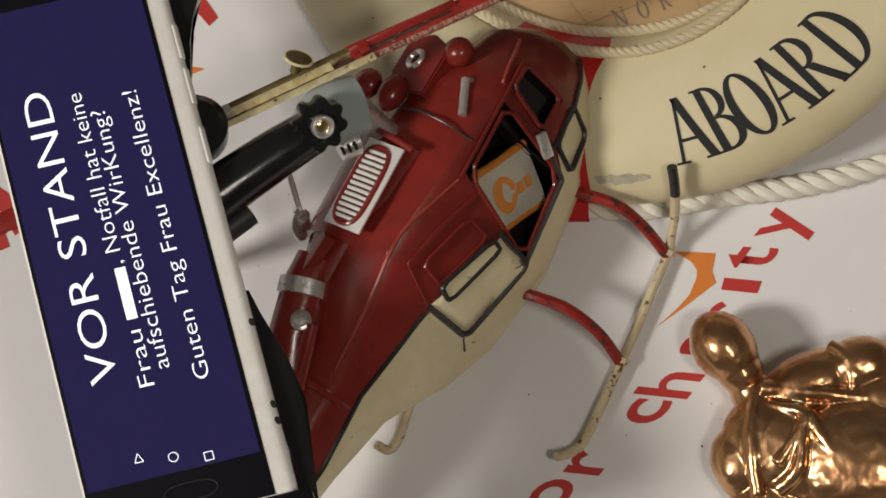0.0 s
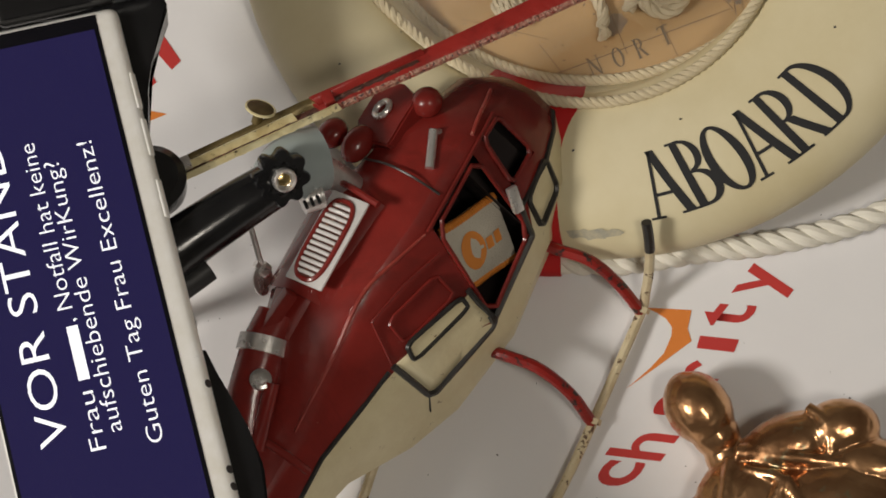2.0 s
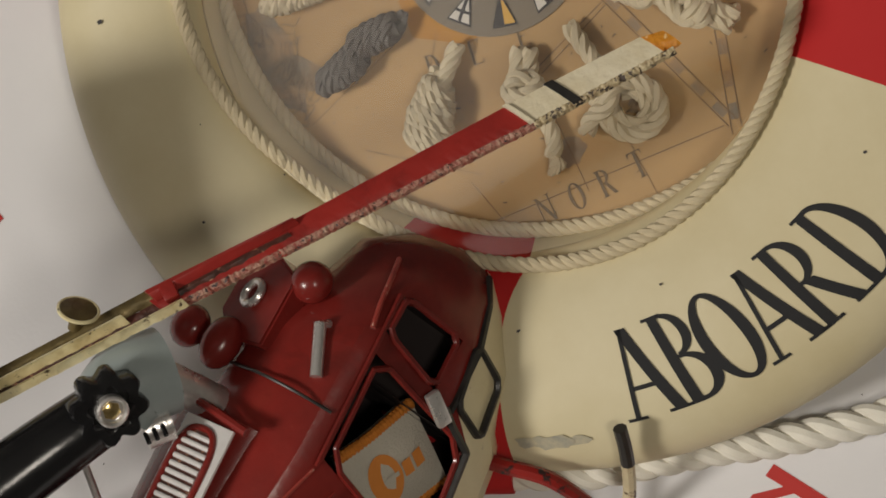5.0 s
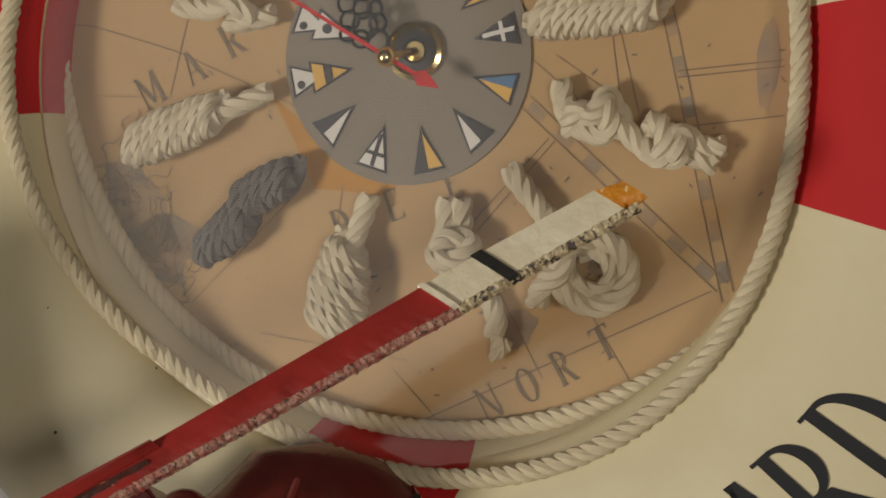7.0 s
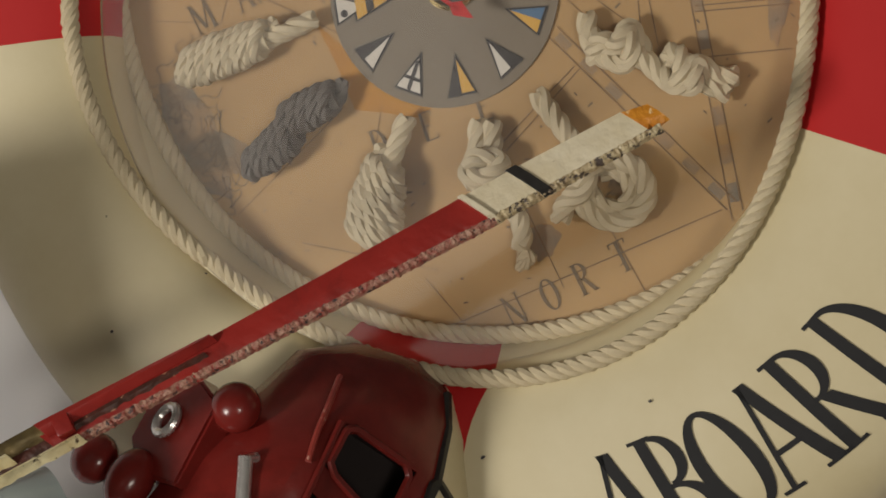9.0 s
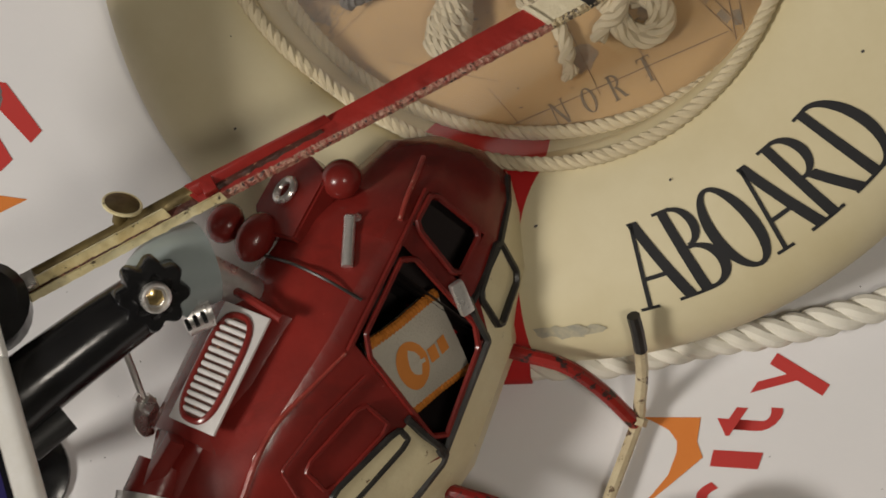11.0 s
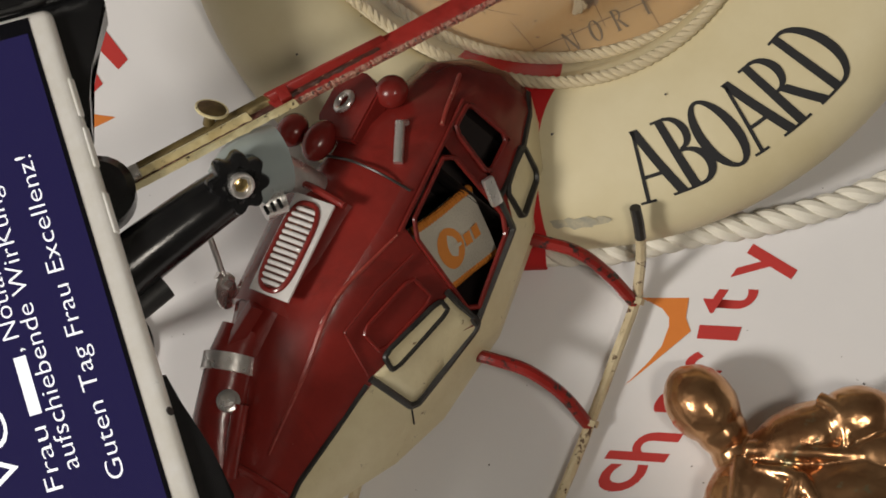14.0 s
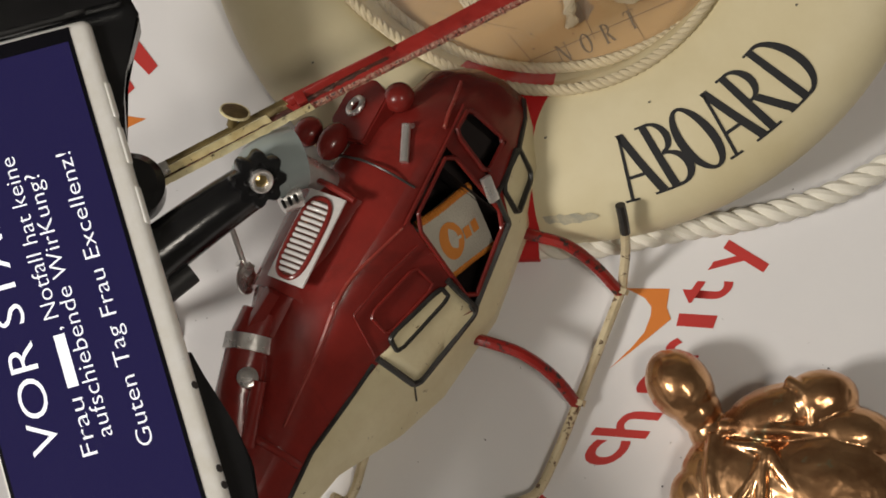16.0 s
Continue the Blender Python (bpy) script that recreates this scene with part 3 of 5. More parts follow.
# The rope round the glass is laid by hand and not quite round.
rim = []
for k in range(480):
    t = 2 * math.pi * k / 480
    r = 9.45 + 0.42 * math.cos(3 * (t - radians(25)))
    x, y = 0.1 + r * math.cos(t), 0.12 + r * math.sin(t)
    rim.append(Vector((x * U, y * U, (buoy_height(math.hypot(x, y)) * 0.35 + 1.35) * U)))
part("glass_rim_rope", rope_mesh(bmesh.new(), rim, 0.25 * U, 0.95 * U, True), M_ROPE_RIM, BUOY, "thin twisted cotton rope round the glass")
def wall_radii(a):
    """Inner and outer radius of the sloped wall between the rope and its modelled reflection, at angle a."""
    along = 1.42 * math.cos(a) + 0.92 * math.sin(a)
    low = min(9.0, along + math.sqrt(9.92 ** 2 - 1.42 ** 2 - 0.92 ** 2 + along ** 2) + 0.1)
    return low, 9.42 + 0.42 * math.cos(3 * (a - radians(25))) + 0.1 * math.cos(a) + 0.12 * math.sin(a)


# The ring's inner wall and its mirror image in the glass, one painted slope.
for i, (a0, a1) in enumerate(edges):
    for lo, hi, mat in ((a0, a1, M_BUOY_RED), (a1, edges[(i + 1) % 4][0] + (360 if i == 3 else 0), M_BUOY)):
        bm = bmesh.new()
        rows = []
        n = int((hi - lo) / 1.5) + 1
        for k in range(n + 1):
            a = radians(lo + (hi - lo) * k / n)
            low, top = wall_radii(a)
            rows.append([bm.verts.new((r * math.cos(a) * U, r * math.sin(a) * U, h * U)) for r, h in ((low, 0.1), (low, 0.22), (0.45 * low + 0.55 * top, 0.95), (top, 1.62), (top + 0.25, 1.55), (low + 0.3, 0.1))])
        for a, b in zip(rows, rows[1:]):
            for k in range(6):
                bm.faces.new((a[k], a[(k + 1) % 6], b[(k + 1) % 6], b[k]))
        bm.faces.new(rows[0])
        bm.faces.new(rows[-1][::-1])
        part("inner_wall", bm, mat, BUOY, "painted inner wall of the ring with its reflection built in")
# The rim rope's mirror image in the glass, modelled as a second rope.
rim = [Vector(((1.42 + 9.92 * math.cos(radians(a))) * U, (0.92 + 9.92 * math.sin(radians(a))) * U, 0.32 * U)) for a in np.arange(128, 281, 0.5)]
part("chart_rim_rope", rope_mesh(bmesh.new(), rim, 0.25 * U, 0.95 * U), M_ROPE_RIM, BUOY, "reflection of the glass rim rope, built as a second rope")
bm = bmesh.new()
lathe(bm, [(9.2 * U, -0.05 * U), (9.2 * U, 0.06 * U), (0.01 * U, 0.06 * U)][::-1], sides=96)
CHART = part("sea_chart", bm, M_CHART, CLOCK, "aged brown sea chart", smooth=False)
bm = bmesh.new()
lathe(bm, [(9.12 * U, 1.60 * U), (9.12 * U, 1.75 * U)], sides=96)
GLASS = part("clock_glass", bm, M_GLASS, CLOCK, "clear flat clock glass")
GLASS.visible_shadow = False


def ink(pts, width, h=0.075, mat=None, name="chart_line"):
    bm = bmesh.new()
    pts = [Vector((*p, 0)) for p in pts]
    for a, b in zip(pts, pts[1:]):
        t = (b - a).normalized()
        s = Vector((-t.y, t.x, 0)) * width / 2
        bm.faces.new([bm.verts.new(Vector((p.x * U, p.y * U, h * U))) for p in (a - s, b - s, b + s, a + s)])
    return part(name, bm, mat or M_CHART_LINE, CHART, smooth=False)


# ---- clock dial ----
DC = (-0.22, 0.58)
bm = bmesh.new()
lathe(bm, [(0.3 * U, 0.09 * U), (3.0 * U, 0.09 * U), (3.0 * U, 0.14 * U), (0.3 * U, 0.14 * U)], Matrix.Translation((DC[0] * U, DC[1] * U, 0)), 72)
DIAL = part("dial", bm, M_DIAL, CLOCK, "grey-beige clock dial", smooth=False)
KC = (-0.40, 0.60)
EC = (0.02, 0.56)


def tri(name, at, turn, w, h, mat, up=0.15, parent=None, pts=None):
    bm = bmesh.new()
    m = Matrix.Translation((at[0] * U, at[1] * U, up * U)) @ Matrix.Rotation(turn, 4, "Z")
    shape = pts or [(-w / 2, h / 2), (w / 2, h / 2), (0, -h / 2)]
    plate(bm, [(x * U, y * U) for x, y in shape], 0.02 * U, m)
    return part(name, bm, mat, parent or DIAL, smooth=False)


# Twelve pennants point to the middle of the dial.
FLAG = [("K", "K"), ("B", "Y"), ("K", "W"), ("Y", "K"), ("W", "W"), ("W", "K"), ("Y", "Y"), ("W", "W"), ("K", "W"), ("Y", "B"), ("W", "K"), ("K", "Y")]
INKS = {"W": M_WHITE, "K": M_DARK, "Y": M_YELLOW, "B": M_BLUE}
for k in range(12):
    a = radians(-22 - 30.4 * k)
    out = 1.85 if k in (6, 7) else 2.2
    at = (DC[0] + out * math.cos(a), DC[1] + out * math.sin(a))
    turn = a - math.pi / 2
    tri("pennant", at, turn, 0.80, 1.10, M_DARK)
    left, right = FLAG[k]
    tri("pennant_field", at, turn, 0, 0, INKS[left], 0.17, pts=[(-0.33, 0.48), (0.0, 0.48), (0.0, -0.36)])
    tri("pennant_field", at, turn, 0, 0, INKS[right], 0.17, pts=[(0.0, 0.48), (0.33, 0.48), (0.0, -0.36)])
    if k in (6, 7):
        at2 = (DC[0] + 2.42 * math.cos(a), DC[1] + 2.42 * math.sin(a))
        tri("pennant", at2, turn, 0.80, 0.95, M_DARK, 0.145)
        tri("pennant_field", at2, turn, 0, 0, M_WHITE, 0.152, pts=[(-0.32, 0.41), (0.32, 0.41), (0.0, -0.32)])
        tri("pennant_spot", at2, turn, 0, 0, M_DARK, 0.172, pts=[(0.10 * math.cos(q * 0.628) - 0.12, 0.24 + 0.10 * math.sin(q * 0.628)) for q in range(10)])
    if k == 6:
        tri("pennant_field", at, turn, 0, 0, M_DARK, 0.192, pts=[(-0.22, 0.2), (0.22, 0.2), (0.14, 0.0), (-0.14, 0.0)])
    if k in (0, 4):
        tri("pennant_cross", at, turn, 0, 0, (M_DARK if k else M_WHITE), 0.19, pts=[(-0.05, 0.5), (0.05, 0.45), (0.05, -0.3), (-0.05, -0.3)])
        tri("pennant_cross", at, turn, 0, 0, (M_DARK if k else M_WHITE), 0.192, pts=[(-0.24, 0.13), (0.24, 0.13), (0.24, 0.22), (-0.24, 0.22)])
    if k == 7:
        bm = bmesh.new()
        lathe(bm, [(0.12 * U, 0), (0.12 * U, 0.02 * U)], Matrix.Translation((at[0] * U, at[1] * U, 0.19 * U)) @ Matrix.Rotation(turn, 4, "Z") @ Matrix.Translation((0, 0.22 * U, 0)), 14)
        part("pennant_spot", bm, M_DARK, DIAL, smooth=False)
bm = bmesh.new()
lathe(bm, [(0.68 * U, 0.12 * U), (0.68 * U, 0.30 * U), (0.58 * U, 0.34 * U), (0.50 * U, 0.2 * U)], Matrix.Translation((EC[0] * U, EC[1] * U, 0)), 28)
part("eyelet", bm, M_BRASS, CLOCK, "brass eyelet in the dial")
bm = bmesh.new()
lathe(bm, [(0.56 * U, 0.19 * U), (0.30 * U, 0.26 * U), (0.22 * U, 0.19 * U), (0.01 * U, 0.2 * U)], Matrix.Translation((EC[0] * U, EC[1] * U, 0)), 28)
part("eyelet_well", bm, M_DARK, CLOCK, "dark well of the spindle")
bm = tube(bmesh.new(), [Vector((EC[0] * U, EC[1] * U, 0.2 * U)), Vector((KC[0] * U, KC[1] * U, 1.2 * U))], 0.10 * U, 10)
part("spindle", bm, M_BRASS, CLOCK, "brass clock spindle")
bm = bmesh.new()
ball(bm, 0.25 * U, Matrix.Translation((KC[0] * U, KC[1] * U, 1.25 * U)))
part("spindle_knob", bm, M_BRASS, CLOCK, "round brass knob")


def hand(turn, pts, mat, h, label):
    bm = bmesh.new()
    m = Matrix.Translation((KC[0] * U, KC[1] * U, h * U)) @ Matrix.Rotation(radians(turn), 4, "Z")
    plate(bm, [(x * U, y * U) for x, y in pts], 0.03 * U, m)
    return part("clock_hand", bm, mat, CLOCK, label, smooth=False)


hand(24, [(-0.05, -1.0), (0.05, -1.0), (0.04, 3.0), (-0.04, 3.0)], M_BUOY_RED, 1.12, "thin red second hand")
hand(24, [(-0.05, -0.75), (-0.2, -0.95), (0.0, -1.45), (0.2, -0.95), (0.05, -0.75)], M_BUOY_RED, 1.12, "red tail of the second hand")
bm = bmesh.new()
for cx, cy, r in ((0.0, 0.55, 0.26), (0.0, 1.0, 0.3), (0.28, 0.85, 0.2), (-0.28, 0.85, 0.2), (0.2, 1.35, 0.22), (-0.2, 1.35, 0.22), (0.45, 1.15, 0.17), (-0.45, 1.15, 0.17), (0, 1.7, 0.2)):
    m = Matrix.Translation((DC[0] * U - 0.15 * U, DC[1] * U, 0.9 * U)) @ Matrix.Rotation(radians(6), 4, "Z")
    tube(bm, [m @ Vector(((cx + r * math.cos(t)) * U, (cy + r * math.sin(t)) * U, 0)) for t in (2 * math.pi * q / 14 for q in range(14))], 0.045 * U, 5, True)
part("clock_hand", bm, M_BLACK_LINE, CLOCK, "black filigree hour hand")

# Lettering and lines of the chart.
for word, spots, size in (("NORT", [(-3.22, -7.14), (-2.24, -7.33), (-1.29, -7.47), (-0.20, -7.56)], 0.80), ("DEE", [(-3.79, -1.68), (-2.49, -2.04), (-1.03, -2.45)], 0.75), ("MAR", [(-5.89, 3.76), (-4.70, 3.58), (-3.52, 3.51)], 0.80)):
    for ch, (x, y) in zip(word, spots):
        w = GLYPHS[ch][0]
        tilt = {"NORT": -7, "DEE": -15, "MAR": -6}[word]
        m = Matrix.Translation((x * U, y * U, 0.085 * U)) @ Matrix.Rotation(radians(tilt), 4, "Z")
        bm = glyph_on(ch, lambda gx, gy: m @ Vector(((gx - w / 2) * size * U, (gy - 0.5) * size * U, 0)), 2)
        part("chart_letter", bm, M_CHART_INK, CHART, "faded printed capital", smooth=False)
for a, b, w in (((5.25, -2.2), (2.59, -8.40), 0.04), ((5.55, -2.2), (2.95, -8.34), 0.04), ((1.33, -2.0), (2.63, -8.12), 0.04), ((1.65, -1.9), (2.95, -8.1), 0.04), ((4.78, -3.49), (6.89, -4.73), 0.035), ((4.71, -3.62), (6.82, -4.86), 0.035),
                ((4.15, -4.61), (6.17, -5.76), 0.035), ((-5.55, -6.41), (2.53, -8.04), 0.04), ((0.01, -5.96), (-0.20, -8.77), 0.03), ((-1.51, -4.89), (-1.85, -7.4), 0.03), ((-4.69, -5.19), (-4.21, -8.7), 0.03), ((1.53, -3.10), (-1.17, -3.72), 0.035), ((1.46, -2.97), (-1.39, -3.54), 0.035),
                ((-6.83, 6.44), (-6.17, 5.87), 0.03), ((-6.17, 5.87), (-4.82, 4.14), 0.03), ((-4.82, 4.14), (-3.08, 1.21), 0.03), ((-5.54, 3.34), (-4.00, 4.69), 0.03), ((-7.0, 4.4), (-5.54, 3.3), 0.025), ((-7.90, -1.03), (-4.02, -0.38), 0.025), ((-6.9, -2.6), (-4.3, -5.2), 0.025), ((-6.2, -4.2), (-3.2, -0.9), 0.025),
                ((4.15, -1.68), (3.18, -3.51), 0.03), ((4.30, -1.79), (3.50, -3.74), 0.03), ((2.16, -1.17), (3.0, -4.6), 0.03), ((2.7, -1.5), (3.3, -3.2), 0.025)):
    ink([a, b], w)
for (a, b) in (((5.4, -2.2), (2.77, -8.37)), ((1.49, -1.95), (2.79, -8.11))):
    for k in range(7):
        s, e = (2 * k + 0.3) / 14, (2 * k + 1.3) / 14
        ink([(a[0] + (b[0] - a[0]) * s, a[1] + (b[1] - a[1]) * s), (a[0] + (b[0] - a[0]) * e, a[1] + (b[1] - a[1]) * e)], 0.24, 0.07, M_CHART_SEA)
rnd = random.Random(4)
bm = bmesh.new()
for k in range(150):
    a, r = rnd.uniform(0, 2 * math.pi), rnd.uniform(3.3, 8.6)
    x, y, ln, t = r * math.cos(a), r * math.sin(a), rnd.uniform(0.02, 0.09), rnd.choice((0.15, 0.2, 1.7, -0.5))
    d, s = Vector((math.cos(t), math.sin(t), 0)) * ln * U, Vector((-math.sin(t), math.cos(t), 0)) * rnd.uniform(0.012, 0.03) * U
    c = Vector((x * U, y * U, 0.072 * U))
    bm.faces.new([bm.verts.new(p) for p in (c - d - s, c + d - s, c + d + s, c - d + s)])
tagged(part("soundings", bm, M_CHART_INK, CHART, "tiny faded marks on the chart", smooth=False), kind="stuff")
for cx, cy, w, h, turn in ((-7.75, 1.3, 0.62, 3.4, -8), (-7.35, 0.5, 0.5, 1.8, 35), (-1.75, -6.1, 0.55, 0.9, -10), (0.75, -6.1, 0.3, 0.6, 20), (2.9, -0.95, 0.28, 0.9, 55), (6.55, -4.6, 0.25, 2.0, -40)):
    bm = bmesh.new()
    out = []
    for k in range(44):
        t = 2 * math.pi * k / 44
        g = 1 + 0.28 * noise.noise(Vector((math.cos(t) * 2.2, math.sin(t) * 2.2, cx)))
        out.append((w * g * math.cos(t) * U, h / 2 * g * math.sin(t) * U))
    plate(bm, out, 0.004 * U, Matrix.Translation((cx * U, cy * U, 0.066 * U)) @ Matrix.Rotation(radians(turn), 4, "Z"))
    part("chart_coast", bm, M_CHART_SEA, CHART, "grey-blue coastline shading on the chart", smooth=False)

# Orange streak reflected by the glass, laid on the chart as a flat patch.
bm = bmesh.new()
plate(bm, [(x * U, y * U) for x, y in ((-3.47, 1.91), (-3.28, 1.15), (-3.12, 0.43), (-2.95, -0.25), (-2.5, -1.0), (-2.0, -1.7), (-2.55, -1.75), (-3.2, -1.15), (-3.85, -0.6), (-3.72, 0.1), (-3.6, 0.7))], 0.004 * U, Matrix.Translation((0, 0, 0.068 * U)))
part("chart_coast", bm, M_ORANGE_REFLECTION, CHART, "orange reflection in the clock glass, painted on the chart", smooth=False)
# A tangle of thin coastlines by the chart's rim.
bm = bmesh.new()
rnd = random.Random(12)
for k in range(46):
    x, y, t = -7.7 + rnd.gauss(0, 0.35), 1.3 + rnd.uniform(-1.9, 1.9), rnd.uniform(0, 6.28)
    for q in range(9):
        t += rnd.gauss(0, 0.9)
        d = Vector((math.cos(t), math.sin(t), 0)) * 0.13 * U
        n = Vector((-math.sin(t), math.cos(t), 0)) * 0.014 * U
        c = Vector((x * U, y * U, 0.078 * U))
        if math.hypot(x, y) < 8.6:
            bm.faces.new([bm.verts.new(p) for p in (c - n, c + d - n, c + d + n, c + n)])
        x, y = x + d.x / U, y + d.y / U
tagged(part("coastlines", bm, M_CHART_INK, CHART, "tangle of thin dark coastlines", smooth=False), kind="stuff")

# ---- sailor's knots on the chart ----
KNOT = []


def rope_knot(label):
    KNOT[:] = [thing("rope_knot", RM, label, "rope knot", "sailor's knots on the sea chart")]


def cord(points, radius=0.33, label="", pitch=1.3, name="cord"):
    pts = even(path_points([V3(p) for p in points], 10), 0.05 * U)
    return part(name, rope_mesh(bmesh.new(), pts, 0.86 * radius * U, pitch * U, sides=6), M_ROPE, KNOT[0], label)


def coil(a, b, r0, r1, turns, core=0.19, mat=None):
    """Rope wound round from a to b, its girth going from r0 to r1."""
    a, b = Vector(a), Vector(b)
    t = (b - a).normalized()
    s = Vector((-t.y, t.x, 0))
    pts = []
    n = int(turns * 16)
    for i in range(n + 1):
        q = i / n
        w = 2 * math.pi * turns * q
        grow = 0.9 * (r0 + (r1 - r0) * q) * (0.78 + 0.22 * math.sin(math.pi * q) ** 0.7) * (1 + 0.05 * math.sin(1.7 * w))
        p = a.lerp(b, q) + s * grow * math.cos(w) + t * 0.26 * math.cos(w + 0.4) + Vector((0, 0, max(0.14, 0.52 + grow * 0.75 * math.sin(w))))
        pts.append(V3(p))
    mat = mat or M_ROPE
    bm = rope_mesh(bmesh.new(), even(pts, 0.06 * U), core * U, 1.05 * U, sides=5)
    part("winding", bm, mat, KNOT[0], "tightly wound rope")
    inner = [V3(a.lerp(b, q / 8) + Vector((0, 0, 0.45))) for q in range(9)]
    return part("core", tube(bmesh.new(), inner, lambda q: 0.68 * (r0 + (r1 - r0) * q) * U, 10), mat, KNOT[0])


rope_knot("pale rope heaving-line knot with a free end on the chart")
coil((-6.75, 2.72, 0.2), (-4.62, 2.12, 0.2), 0.52, 0.46, 9)
cord([(-7.22, 2.70, 0.35), (-6.7, 2.72, 0.5)], 0.30)
cord([(-4.9, 2.15, 0.6), (-4.06, 1.98, 0.55), (-3.31, 1.84, 0.45)], 0.30)
rope_knot("pale rope wound into a thick knot below the dial")
coil((-5.15, -3.62, 0.2), (-3.75, -2.35, 0.2), 0.74, 0.44, 8, 0.23)
cord([(-3.8, -2.4, 0.6), (-3.3, -2.05, 0.55), (-2.77, -1.61, 0.4)], 0.32)
rope_knot("pale doubled rope knot with a frayed end on the chart")
cord([(-1.29, -2.75, 0.4), (-1.77, -3.45, 0.5), (-2.2, -3.75, 0.8), (-1.75, -4.15, 0.95), (-1.3, -3.95, 0.7), (-1.85, -3.55, 0.85), (-2.3, -4.1, 0.4)], 0.31)
cord([(-1.02, -3.0, 0.4), (-1.38, -3.6, 0.5), (-1.7, -4.0, 0.5), (-1.75, -4.9, 0.4), (-1.85, -5.6, 0.42), (-2.15, -6.05, 0.45)], 0.31)
for dx, dy in ((-0.42, -0.42), (-0.28, -0.5), (-0.12, -0.5), (0.06, -0.42)):
    cord([(-2.1, -6.0, 0.42), (-2.1 + 0.5 * dx, -6.0 + 0.6 * dy, 0.4), (-2.1 + dx, -6.0 + dy, 0.3)], 0.15, name="frayed_end", pitch=0.6)
rope_knot("pale rope bowline knot with a doubled open loop on the chart")
cord([(0.33, -3.05, 0.4), (0.39, -3.88, 0.45), (0.42, -4.5, 0.5), (0.3, -5.1, 0.6), (-0.15, -5.7, 0.5), (-0.12, -6.4, 0.45), (0.25, -6.85, 0.45), (0.85, -6.95, 0.5), (1.32, -6.65, 0.55), (1.42, -6.05, 0.6), (1.1, -5.55, 0.65), (0.55, -5.4, 0.9), (0.05, -5.75, 0.8), (-0.5, -5.75, 0.6), (-0.95, -6.0, 0.4)], 0.33)
cord([(0.2, -5.5, 0.35), (0.12, -6.1, 0.4), (0.4, -6.55, 0.42), (0.85, -6.55, 0.45), (1.05, -6.15, 0.45), (0.9, -5.75, 0.42), (0.5, -5.65, 0.38)], 0.26)
cord([(-0.25, -5.3, 0.4), (0.1, -4.95, 0.9), (0.5, -5.1, 0.9), (0.65, -5.35, 0.4)], 0.30)
rope_knot("pale rope sheet bend and reef knots tied in a row")
cord([(2.45, -2.15, 0.4), (2.3, -2.7, 0.5), (2.75, -3.3, 0.9), (3.2, -3.1, 0.6), (3.1, -3.8, 0.4), (2.75, -3.4, 0.5), (2.5, -3.0, 0.9), (2.0, -3.15, 0.4)], 0.32)
cord([(2.15, -2.6, 0.4), (2.25, -3.3, 0.55), (2.6, -3.75, 0.6), (3.0, -3.6, 0.85), (3.05, -3.1, 0.7)], 0.30)
cord([(2.7, -3.2, 0.5), (3.05, -3.9, 0.6), (3.2, -4.5, 0.6), (3.45, -5.0, 0.9), (3.9, -4.6, 0.95), (3.7, -4.2, 0.5), (3.4, -4.7, 0.5), (3.75, -5.2, 0.9), (4.1, -4.8, 0.85), (4.3, -5.3, 0.5), (4.7, -5.6, 0.4)], 0.33)
cord([(3.55, -4.95, 0.4), (4.0, -5.35, 0.55), (4.3, -5.85, 0.4)], 0.31)
rope_knot("pale wound rope knot beside the grey dial")
coil((3.0, -0.72, 0.2), (5.35, -2.15, 0.2), 0.46, 0.5, 10)
cord([(2.6, -0.55, 0.4), (3.1, -0.78, 0.5)], 0.3)
rope_knot("pale figure-eight rope knot on the sea chart")
cord([(-4.1, 4.9, 0.4), (-3.45, 4.32, 0.5), (-2.9, 4.05, 0.9), (-2.7, 3.55, 0.6), (-3.2, 3.7, 0.5), (-2.2, 3.25, 0.4)], 0.32)
# Dark reflection in the glass, modelled as coils lying on the chart.
rope_knot("dark reflection in the clock glass, built as a slate-grey rope knot")
coil((-6.75, -0.3, 0.2), (-5.3, -0.3, 0.2), 0.36, 0.46, 5, 0.2, M_KNOT_REFLECTION)
coil((-5.35, 0.12, 0.2), (-3.95, -0.2, 0.2), 0.42, 0.40, 5, 0.2, M_KNOT_REFLECTION)

# ---- grab rope of the lifebuoy ----
pts = even(path_points([V3(p) for p in ((1.6, -4.1, 0.55), (3.2, -4.02, 0.62), (4.67, -4.08, 0.58), (6.2, -4.08, 0.58), (8.07, -3.80, 0.6), (9.71, -3.55, 0.6), (11.35, -3.40, 0.6), (13.19, -3.06, 0.6), (14.84, -2.64, 0.6), (16.6, -1.95, 0.62), (18.8, -0.6, 0.8), (20.2, 1.6, 1.4), (20.0, 3.6, 2.4))], 10), 0.09 * U)
ROPE = thing("grab_rope", Matrix(), "thick twisted white grab rope lying loose beside the lifebuoy", "rope")
for k in range(3):
    part("strand", rope_mesh(bmesh.new(), pts, 0.50 * U, 2.3 * U, strands=1, sides=9, phase=2.094 * k), M_ROPE_WHITE, ROPE)
bm = bmesh.new()
tube(bm, [V3(p) for p in ((1.6, -4.0, 0.62), (2.6, -3.98, 0.64), (3.68, -4.0, 0.66))], 0.64 * U, 14)
part("sleeve", bm, M_BUOY_RED, ROPE, "red sleeve round the rope end")

# ---- toy helicopter ----
HF, HL, HU = Vector((0.5102, 0.8553, -0.09)), Vector((-0.6399, 0.3076, -0.7042)), Vector((-0.5747, 0.4169, 0.7042))
HM = Matrix((HF, HL, HU)).transposed().to_4x4()
HM.translation = V3((-1.5, -3.9, 4.0))
